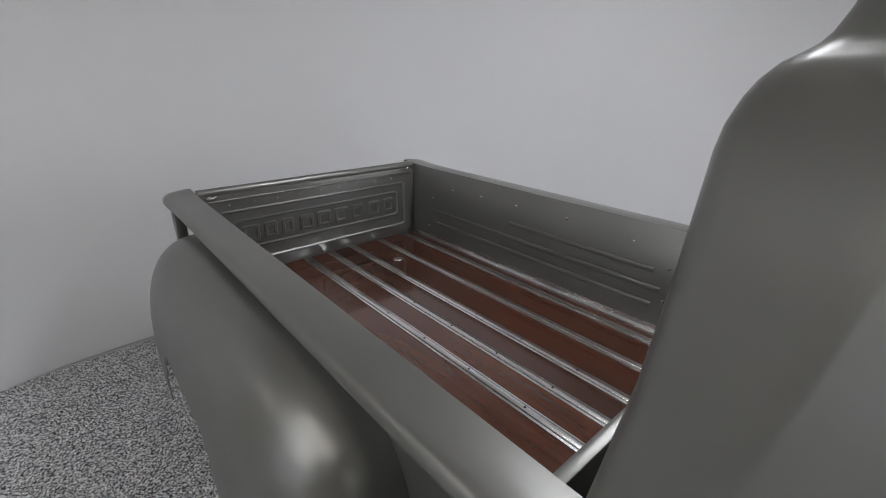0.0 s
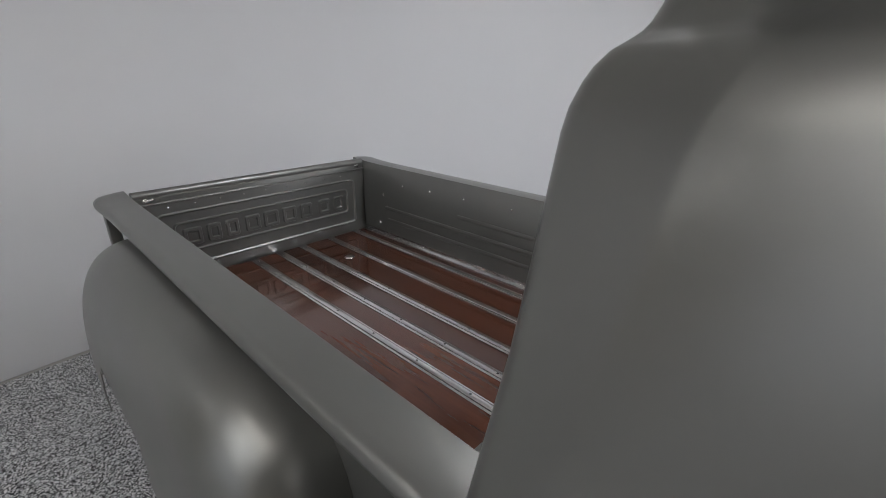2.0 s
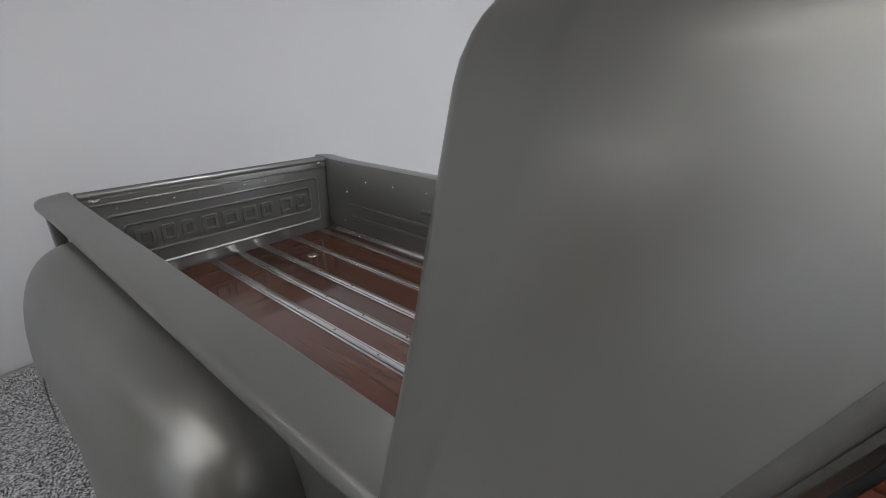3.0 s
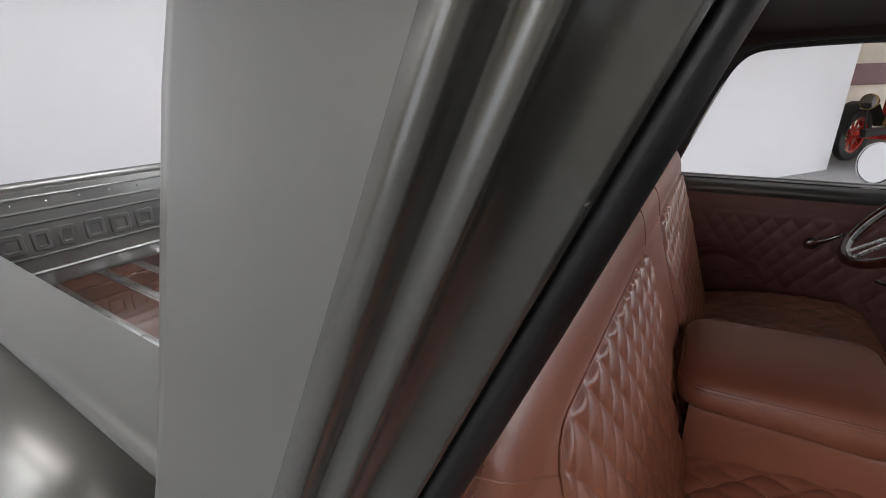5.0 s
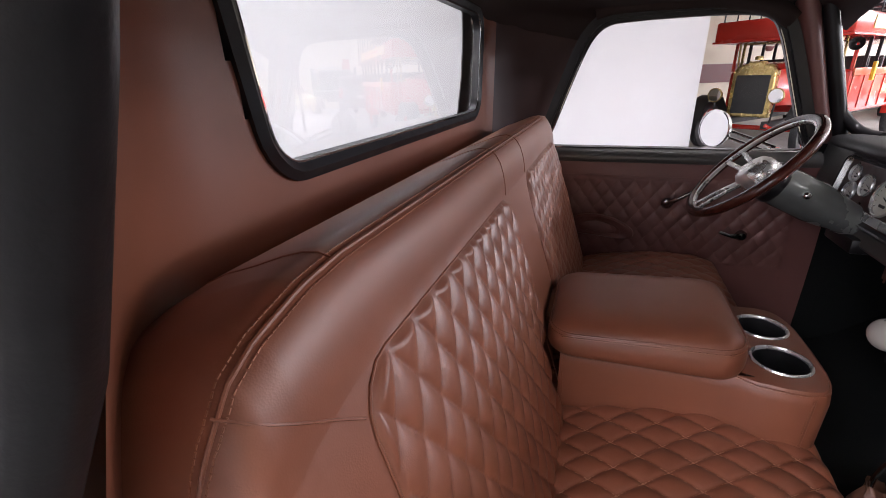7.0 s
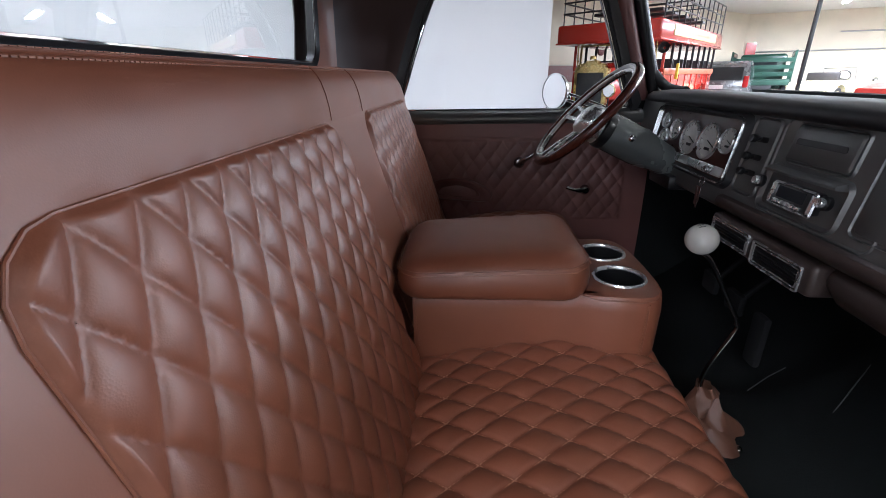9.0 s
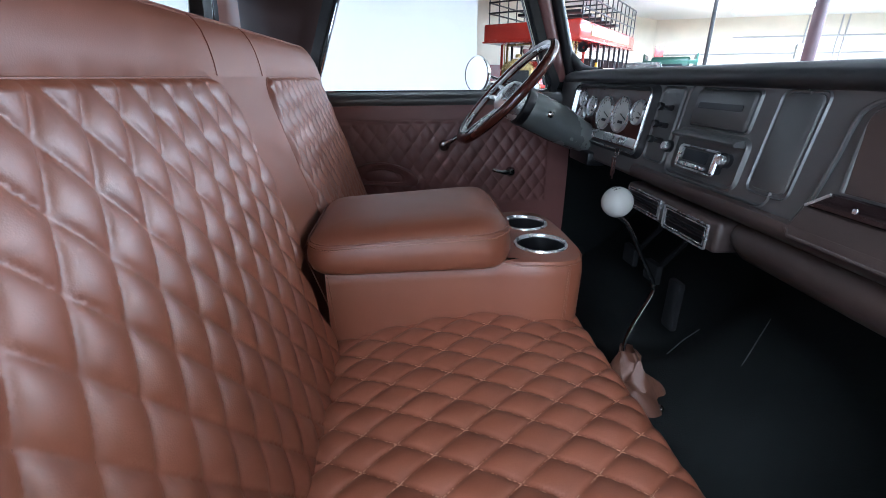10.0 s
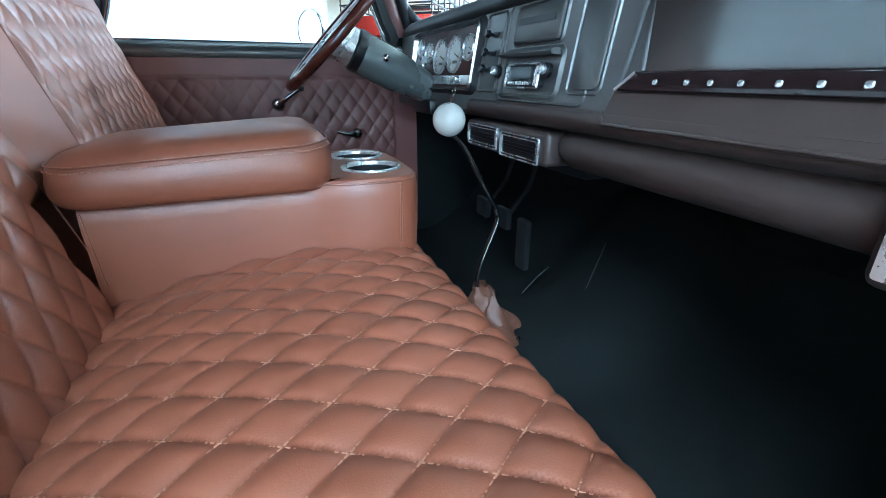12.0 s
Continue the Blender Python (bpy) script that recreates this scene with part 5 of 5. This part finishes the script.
mirror()
part("hood", thick(surface(lambda u, v: (1.62 + 1.55 * u, -0.86 + 1.72 * v, 1.14 + 0.03 * math.sin(math.pi * v) - 0.10 * u ** 3), 8, 16), 0.004), PAINT, truck, "satin grey bonnet")
for s in (-1, 1):
    part("front_fender", box(1.45, 3.10, min(s * 0.86, s * 0.985), max(s * 0.86, s * 0.985), 0.45, 1.12, 0.05, 4), PAINT, truck)


# ---- garage lights ----
def fixture(x, y, power, turn, long=2.4, colour=(0.94, 0.962, 1.0), up=0.0):
    """A strip light hung on two rods; up adds an unseen ceiling fill."""
    t = thing("ceiling_light", "white fluorescent strip light hung from the garage ceiling", "ceiling light", group="garage ceiling lights")
    t.matrix_world = pose(x, y, 3.40, 0, 0, turn)
    part("housing", box(-long / 2, long / 2, -0.10, 0.10, -0.05, 0.0, 0.01), SHEET, t)
    for xx in (-long / 3, long / 3):
        part("rod", tube([(xx, 0, 0.0), (xx, 0, 0.25)], 0.006, 6), SHEET, t)
    for yy in (-0.05, 0.05):
        part("tube", box(-long / 2 + 0.05, long / 2 - 0.05, yy - 0.02, yy + 0.02, -0.085, -0.052, 0.012, 2), TUBE, t)
    area_lamp("ceiling_lamp", x, y, 3.30, long, 0.25, power, colour, rz=turn)
    if up:
        # lamp added above the strip only to brighten the ceiling
        area_lamp("ceiling_fill", x, y, 3.42, long, 0.5, power * up, colour, rx=180, rz=turn)


# NEAR strips stand out of view, added to light the truck and backdrop
for fx, fy, fp, ft in ((-0.6, -4.2, NEAR * 0.5, 0), (-4.6, -5.2, NEAR * 0.15, 0), (-1.0, -7.0, NEAR * 1.1, 0), (5.5, -3.0, NEAR * 0.12, 0), (0.4, 0.9, NEAR * 1.05, 0), (5.6, 1.6, NEAR * 0.35, 0), (7.0, 9.5, FAR * 0.2, 60), (12.4, 15.2, FAR, 60), (13.9, 14.1, FAR, 40), (15.4, 12.7, FAR, 40), (12.0, 7.0, FAR, 40), (20.0, 8.0, FAR, 40), (20.0, 13.0, FAR, 40)):
    fixture(fx, fy, fp, ft, up=0.75 if fp < FAR * 0.19 else 0.0)
# an unseen warmer tube added over the passenger's side to brighten the cushion
fixture(-0.1, -2.6, NEAR * 0.25, 0, colour=(1.0, 0.955, 0.88))
# unseen tubes added over the open floor ahead to light the cab, mostly cooler
fixture(7.5, 1.2, 100, 0, colour=(1.0, 0.93, 0.80))
for fx, fy, fp in ((9.8, 4.0, 300), (11.5, 0.2, 260)):
    fixture(fx, fy, fp, 0, colour=(0.84, 0.92, 1.0))


# ---- parked vehicles of the garage ----
RED = material("red_coach_paint", (0.50, 0.030, 0.018), 0.22, vary=0.06, scale=2, coat=0.5)
BRASS = material("polished_brass", (0.50, 0.37, 0.15), 0.28, metal=1, vary=0.08, scale=12)
GOLD = material("gold_leaf_board", (0.62, 0.43, 0.14), 0.45, vary=0.1, scale=14)
ORANGE = material("varnished_rail", (0.55, 0.13, 0.05), 0.35, vary=0.1, scale=8)
IRON = material("black_iron", (0.015, 0.015, 0.016), 0.4, vary=0.2)
DARK = material("dark_upholstery", (0.020, 0.017, 0.017), 0.6, vary=0.2)
SILVER = material("silver_car_paint", (0.20, 0.205, 0.21), 0.25, metal=0.6, vary=0.03, coat=0.6)
GREEN = material("dark_green_paint", (0.007, 0.040, 0.025), 0.35, vary=0.05, coat=0.4)
WHITE_CAR = material("white_car_paint", (0.72, 0.72, 0.70), 0.2, vary=0.02, coat=0.5)
PALE = material("pale_yellow_paint", (0.62, 0.56, 0.34), 0.25, vary=0.03, coat=0.5)
TAIL = material("red_tail_lens", (0.45, 0.012, 0.012), 0.2)
TINT = material("tinted_car_glass", (0.02, 0.022, 0.024), 0.06, vary=0.05)
YELLOW = material("yellow_marker_paint", (0.75, 0.50, 0.03), 0.4)


def wheel_parts(p, x, y, r, wide, rim):
    """A tyre, rim and spokes standing at (x, y), turning about the thing's own x axis."""
    w = part("wheel", disc([(r * 0.10, wide * 0.6), (r * 0.12, wide * 0.2), (r * 0.12, -wide * 0.5)], (x, y, r), (1, 0, 0), 16), rim, p)
    part("tyre", disc([(r * 0.70, -wide / 2), (r * 0.80, -wide / 2), (r * 0.97, -wide * 0.42), (r, -wide * 0.2), (r, wide * 0.2), (r * 0.97, wide * 0.42), (r * 0.80, wide / 2), (r * 0.70, wide / 2), (r * 0.70, -wide / 2)], (x, y, r), (1, 0, 0), 36), RUBBER, w)
    part("rim", disc([(r * 0.60, -wide * 0.3), (r * 0.72, -wide * 0.4), (r * 0.72, wide * 0.4), (r * 0.60, wide * 0.3), (r * 0.60, -wide * 0.3)], (x, y, r), (1, 0, 0), 30), rim, w)
    for k in range(10):
        a = 2 * math.pi * k / 10
        part("spoke", tube([(x, y + r * 0.08 * math.cos(a), r + r * 0.08 * math.sin(a)), (x, y + r * 0.64 * math.cos(a), r + r * 0.64 * math.sin(a))], r * 0.045, 6), rim, w)
    return w


def bus():
    """Own frame: x across (to its right flank), y towards its tail, front of the body at y 0."""
    t = thing("antique_bus", "red antique open-top double-deck bus with brass radiator", "bus")
    body = part("body", box(-0.95, 0.95, 0.0, 4.6, 0.62, 1.34, 0.05, 3), RED, t)
    part("waist_rail", box(0.95, 0.975, 0.02, 4.58, 1.24, 1.36, 0.01), ORANGE, body)
    for k in range(8):
        part("panel_strip", box(0.95, 0.966, 0.06 + 0.57 * k, 0.10 + 0.57 * k, 0.70, 1.24, 0.004, 1), RED, body)
    part("deck_floor", box(-0.93, 0.93, 0.02, 4.58, 0.70, 0.74), DARK, t)
    for s in (-1, 1):
        for k in range(9):
            y = 0.03 + 0.565 * k
            part("window_post", box(s * 0.92 - 0.025, s * 0.92 + 0.025, y - 0.02, y + 0.02, 1.34, 1.86, 0.005, 1), IRON if k else RED, t)
    for k in range(5):
        part("bench", box(-0.85, 0.85, 0.75 + 0.8 * k, 1.05 + 0.8 * k, 0.74, 1.10, 0.03), DARK, t)
        part("bench_back", box(-0.85, 0.85, 1.05 + 0.8 * k, 1.12 + 0.8 * k, 0.80, 1.56, 0.03), DARK, t)
    c = part("canopy", box(-1.02, 1.02, -0.70, 4.75, 1.86, 2.20, 0.04, 3), RED, t, "red canopy carrying the open upper deck")
    part("sign_board", box(1.02, 1.035, 0.10, 3.9, 1.95, 2.14, 0.004, 1), GOLD, c, "gold sign board with unreadable lettering")
    part("sign_bars", box(1.035, 1.039, 0.8, 3.2, 2.02, 2.075), ORANGE, c)
    part("canopy_edge", box(-1.04, 1.04, -0.72, 4.77, 1.84, 1.875, 0.01), RED, c)
    for s in (-1, 1):
        for z in (2.42, 2.62, 2.85):
            part("rail", tube([(s * 0.98, -0.55, z), (s * 0.98, 4.7, z)], 0.016, 8), IRON, t)
        for k in range(12):
            y = -0.52 + 0.472 * k
            part("rail_post", tube([(s * 0.98, y, 2.19), (s * 0.98, y, 2.87)], 0.014, 8), IRON, t)
    for z in (2.42, 2.62, 2.85):
        part("front_rail", tube([(-0.98, -0.55, z), (0.98, -0.55, z)], 0.016, 8), IRON, t)
    for k in range(5):
        b = part("upper_bench", box(-0.7, 0.7, 0.3 + 0.85 * k, 0.62 + 0.85 * k, 2.42, 2.48, 0.01), IRON, t)
        part("bench_rail", tube([(-0.7, 0.66 + 0.85 * k, 2.46), (-0.7, 0.72 + 0.85 * k, 2.80), (0.7, 0.72 + 0.85 * k, 2.80), (0.7, 0.66 + 0.85 * k, 2.46)], 0.015, 6), IRON, b)
    # nose: bonnet, radiator, lamps, frame
    hood = [(-0.36, 0.80), (-0.37, 1.22), (-0.30, 1.38), (-0.15, 1.45), (0.15, 1.45), (0.30, 1.38), (0.37, 1.22), (0.36, 0.80)]
    part("bonnet", loft([[(x * w, y, 0.8 + (z - 0.8) * k) for x, z in hood] for y, w, k in ((-1.10, 0.85, 0.96), (-0.75, 1.1, 1.0), (-0.35, 1.55, 1.05), (-0.02, 2.05, 1.08))], True, True), RED, t, smooth=30)
    out = [(-0.33, 0.62), (-0.33, 1.36), (-0.25, 1.45), (-0.13, 1.47), (-0.11, 1.51), (0.11, 1.51), (0.13, 1.47), (0.25, 1.45), (0.33, 1.36), (0.33, 0.62)]
    r = part("radiator", plate(out, lambda u, v, d: (u, -1.10 - d, v), 0.14, 0.02), BRASS, t, "polished brass radiator shell with a black core")
    part("core", plate([(u, v + 0.985) for u, v in rounded(0.52, 0.62, 0.02, 2)], lambda u, v, d: (u, -1.238 - d, v), 0.008), IRON, r)
    part("filler_cap", disc([(0.06, 0), (0.06, 0.04), (0.045, 0.06), (0, 0.065)], (0, -1.17, 1.53), (0, 0, 1), 20), BRASS, r)
    for s in (-1, 1):
        l = part("headlamp", disc([(0.04, -0.13), (0.09, -0.08), (0.115, 0.0), (0.120, 0.03), (0.105, 0.04)], (s * 0.47, -1.42, 0.98), (0, -1, 0), 28), BRASS, t, "brass headlamp")
        part("lens", disc([(0, 0.045), (0.06, 0.042), (0.106, 0.036)], (s * 0.47, -1.42, 0.98), (0, -1, 0), 28), CHROME, l)
        part("lamp_bracket", tube([(s * 0.47, -1.42, 0.88), (s * 0.44, -1.40, 0.55)], 0.015, 8), IRON, t)
        part("chassis_rail", box(s * 0.40 - 0.04, s * 0.40 + 0.04, -1.5, 4.4, 0.46, 0.58, 0.01), IRON, t)
        part("spring", tube(smooth_line([(s * 0.46, -1.55, 0.52), (s * 0.46, -1.1, 0.42), (s * 0.46, -0.6, 0.50)], 5), 0.03, 8), RED, t)
        part("front_fender", loft([[(s * x, y, z) for x in (0.66, 0.94)] for y, z in ((-1.42, 0.52), (-1.38, 0.72), (-1.2, 0.90), (-0.95, 0.96), (-0.7, 0.90), (-0.45, 0.66), (-0.1, 0.50))]), IRON, t)
        wheel_parts(t, s * 0.80, -0.95, 0.42, 0.13, RED)
        wheel_parts(t, s * 0.88, 3.45, 0.46, 0.16, RED)
        part("rear_fender", loft([[(s * x, 3.45 + 0.56 * math.cos(a), 0.46 + 0.56 * math.sin(a)) for x in (0.80, 1.00)] for a in [math.pi * k / 10 for k in range(11)]]), RED, t)
        part("cowl_post", tube([(s * 0.80, -0.05, 1.30), (s * 0.80, -0.12, 1.88)], 0.018, 8), BRASS, t)
    part("axle", tube([(-0.8, -0.95, 0.42), (0.8, -0.95, 0.42)], 0.04, 8), RED, t)
    part("windscreen_frame", frame_strip([(u, v + 1.60) for u, v in rounded(1.50, 0.50, 0.02, 2)], [(u, v + 1.60) for u, v in rounded(1.42, 0.42, 0.02, 2)], lambda u, v, d: (u, -0.08 - d, v), 0.03), BRASS, t)
    part("cowl", box(-0.80, 0.80, -0.06, 0.0, 0.75, 1.36, 0.02), RED, t)
    part("horn", disc([(0.02, -0.12), (0.03, 0.0), (0.09, 0.10), (0.10, 0.11)], (0.98, -0.25, 1.72), (0.2, -1, 0), 20), DARK, t)
    part("marker", box(1.04, 1.09, 0.55, 0.64, 1.15, 1.45, 0.01), YELLOW, t, "yellow upright marker")
    t.matrix_world = pose(3.75, 9.25, 0, 0, 0, -36.9)


bus()


def ray_point(az, d):
    """A place d metres off the passenger's door, az degrees from square across the truck towards its nose."""
    return 0.654 + d * math.sin(radians(az)), -0.937 + d * math.cos(radians(az))


def estate_car():
    t = thing("parked_suv", "silver grey sport utility car seen from its rear", "car")
    prof = [(0.0, 0.42), (-0.03, 0.75), (0.02, 1.00), (0.20, 1.45), (0.40, 1.60), (1.9, 1.63), (2.6, 1.52), (3.2, 1.08), (4.2, 0.98), (4.35, 0.75), (4.35, 0.42)]
    rings = []
    for x, k in ((-0.86, 0.93), (-0.90, 0.985), (-0.80, 1.0), (0.80, 1.0), (0.90, 0.985), (0.86, 0.93)):
        rings.append([(x * (1 - 0.16 * max(0, z - 0.95)), y if k == 1 else y * 0.99 + 0.02, 0.42 + (z - 0.42) * k) for y, z in prof])
    part("body", loft(rings, True, True), SILVER, t, smooth=35)
    part("rear_window", loft([[(x, 0.00 + 0.18 * (z - 1.0) / 0.45 - 0.005, z) for x in (-0.68, 0.68)] for z in (1.04, 1.42)]), TINT, t)
    for s in (-1, 1):
        part("tail_lamp", box(s * 0.80 - 0.07, s * 0.80 + 0.07, -0.045, 0.08, 0.82, 1.16, 0.02), TAIL, t)
        part("side_window", loft([[(s * (0.905 - 0.16 * (z - 0.95)), y, z) for y in (0.5 + (z - 1) * 0.3, 2.9 - (z - 1) * 0.8)] for z in (1.04, 1.48)]), TINT, t)
        for y in (0.75, 3.4):
            wheel_parts(t, s * 0.80, y, 0.35, 0.22, SILVER)
    part("bumper", box(-0.88, 0.88, -0.10, 0.10, 0.45, 0.68, 0.05, 3), SILVER, t)
    part("plate_bar", box(-0.22, 0.22, -0.055, -0.03, 0.78, 0.90), WHITE_CAR, t)
    x, y = ray_point(27.0, 17.5)
    t.matrix_world = pose(x, y, 0, 0, 0, -32)


estate_car()


def green_truck():
    t = thing("green_truck", "dark green flatbed truck with slatted sides", "truck")
    part("bed", box(-0.95, 0.95, 0, 2.6, 0.80, 1.00, 0.02), GREEN, t)
    for s in (-1, 1):
        for z in (1.12, 1.36, 1.60, 1.80):
            part("slat", box(s * 0.93 - 0.02, s * 0.93 + 0.02, 0.0, 2.6, z, z + 0.13, 0.005, 1), GREEN, t)
        for y in (0.05, 0.9, 1.75, 2.55):
            part("stake", box(s * 0.96 - 0.03, s * 0.96 + 0.03, y - 0.04, y + 0.04, 0.9, 1.98, 0.005, 1), GREEN, t)
        for y in (0.55, 3.6):
            wheel_parts(t, s * 0.82, y, 0.42, 0.2, IRON)
    for z in (1.12, 1.36, 1.60):
        part("tail_slat", box(-0.92, 0.92, -0.02, 0.02, z, z + 0.13, 0.005, 1), GREEN, t)
    part("cab", box(-0.80, 0.80, 2.7, 4.2, 0.60, 1.95, 0.12, 4), GREEN, t)
    part("cab_window", box(-0.5, 0.5, 2.69, 2.72, 1.45, 1.80, 0.01), TINT, t)
    part("chassis", box(-0.45, 0.45, 0.0, 4.4, 0.55, 0.80, 0.02), IRON, t)
    x, y = ray_point(30.6, 21.0)
    t.matrix_world = pose(x, y, 0, 0, 0, -31)


green_truck()


def roadster(paint, label, az, d, turn, name="vintage_car"):
    t = thing(name, label, "car")
    side = [(0.0, 0.50), (0.05, 0.78), (0.6, 0.92), (1.2, 0.96), (2.2, 0.96), (3.0, 0.94), (3.7, 0.84), (3.8, 0.50)]
    part("body", loft([[(x, y, 0.5 + (z - 0.5) * k) for y, z in side] for x, k in ((-0.62, 0.9), (-0.58, 1.0), (0.58, 1.0), (0.62, 0.9))], True, True), paint, t, smooth=35)
    part("cockpit", box(-0.50, 0.50, 1.15, 2.2, 0.965, 0.985, 0.004, 1), DARK, t)
    part("seat_back", box(-0.50, 0.50, 1.05, 1.2, 0.90, 1.22, 0.05, 3), DARK, t)
    part("windscreen_frame", tube([(-0.52, 2.25, 0.95), (-0.50, 2.15, 1.36), (0.50, 2.15, 1.36), (0.52, 2.25, 0.95)], 0.016, 8), CHROME, t)
    part("steering_wheel", tube([(0.28 + 0.19 * math.cos(a), 1.95 - 0.10 * math.sin(a), 1.12 + 0.16 * math.sin(a)) for a in [2 * math.pi * k / 24 for k in range(24)]], 0.014, 8, True), IRON, t)
    for s in (-1, 1):
        part("headlamp", disc([(0.03, -0.12), (0.09, -0.04), (0.10, 0.02), (0.09, 0.03), (0, 0.035)], (s * 0.52, 3.72, 0.92), (0, 1, 0), 20), CHROME, t)
        for y in (0.62, 3.1):
            wheel_parts(t, s * 0.72, y, 0.36, 0.15, paint)
            part("fender", loft([[(s * x, y + 0.46 * math.cos(a), 0.36 + 0.46 * math.sin(a)) for x in (0.58, 0.70, 0.84)] for a in [math.pi * k / 12 for k in range(13)]]), paint, t)
        part("running_board", box(s * 0.70 - 0.12, s * 0.70 + 0.12, 1.0, 2.7, 0.36, 0.40, 0.01), IRON, t)
    x, y = ray_point(az, d)
    t.matrix_world = pose(x, y, 0, 0, 0, turn)


roadster(WHITE_CAR, "white vintage open car with black seats", 46.5, 8.6, -95)
roadster(PALE, "pale yellow vintage open car beside a green truck", 34.4, 21.0, -60)
roadster(material("red_cart_paint", (0.42, 0.03, 0.02), 0.35, vary=0.08), "red vintage open car in front of the far wall", 39.6, 18.0, -80)


def column(az, d, r, mat, label, name):
    x, y = ray_point(az, d)
    t = thing(name, label, "column", kind="structure")
    part("shaft", disc([(r, 0), (r, 3.65)], (x, y, 0), (0, 0, 1), 24), mat, t)
    part("foot", disc([(r * 1.8, 0), (r * 1.8, 0.03), (r, 0.05)], (x, y, 0), (0, 0, 1), 24), mat, t)


column(34.0, 14.0, 0.045, IRON, "thin black steel post from floor to ceiling", "steel_post")
column(42.5, 12.0, 0.11, COLUMN, "dark maroon painted steel column", "steel_column")


def wall_fittings():
    """Boxes and pipe runs on the far wall."""
    a, b = Vector((13.0, 21.6)), Vector((34.0, 14.6))
    d = (b - a).normalized()
    n = Vector((-d.y, d.x)) * -1
    at = lambda s, off, z: (a.x + d.x * s + n.x * off, a.y + d.y * s + n.y * off, z)
    def wall_box(s, w, z0, z1, deep, mat, name, label, category):
        rings = [[at(s - w / 2, q, z) for q, z in ((0.0, z0), (deep, z0), (deep, z1), (0.0, z1))], [at(s + w / 2, q, z) for q, z in ((0.0, z0), (deep, z0), (deep, z1), (0.0, z1))]]
        tagged(part(name, loft(rings, True, True), mat, smooth=0), label, category)
    wall_box(6.3, 0.45, 1.85, 2.45, 0.18, PIPE, "electrical_box", "grey steel electrical box on the cream wall", "electrical box")
    wall_box(0.30, 0.4, 0.0, 2.5, 0.08, RED, "door_leaf", "red painted steel door in the cream wall", "door")
    for k, (s0, s1, z) in enumerate(((0.2, 9.5, 2.10), (3.4, 14.0, 2.80))):
        tagged(part("conduit_pipe", tube([at(s0, 0.05, z), at(s1, 0.05, z)], 0.028, 8), PIPE), "grey steel conduit pipe along the cream wall", "pipe")
    for s in (6.3, 7.6, 7.85, 11.0):
        tagged(part("conduit_pipe", tube([at(s, 0.05, 0.05), at(s, 0.05, 3.64)], 0.03, 8), PIPE), "grey steel conduit pipe running up the cream wall", "pipe")
    a, b = Vector((-6.0, 7.35)), Vector((13.0, 21.6))
    d = (b - a).normalized()
    n = Vector((d.y, -d.x))
    for s, z in ((13.9, 2.02), (14.6, 2.85)):
        c = a + d * s
        tagged(part("wall_bell", disc([(0.16, 0.0), (0.16, 0.06), (0.10, 0.09), (0, 0.10)], (c.x, c.y, z), (n.x, n.y, 0), 24), BAND), "round maroon alarm bell on the cream wall", "bell")


wall_fittings()
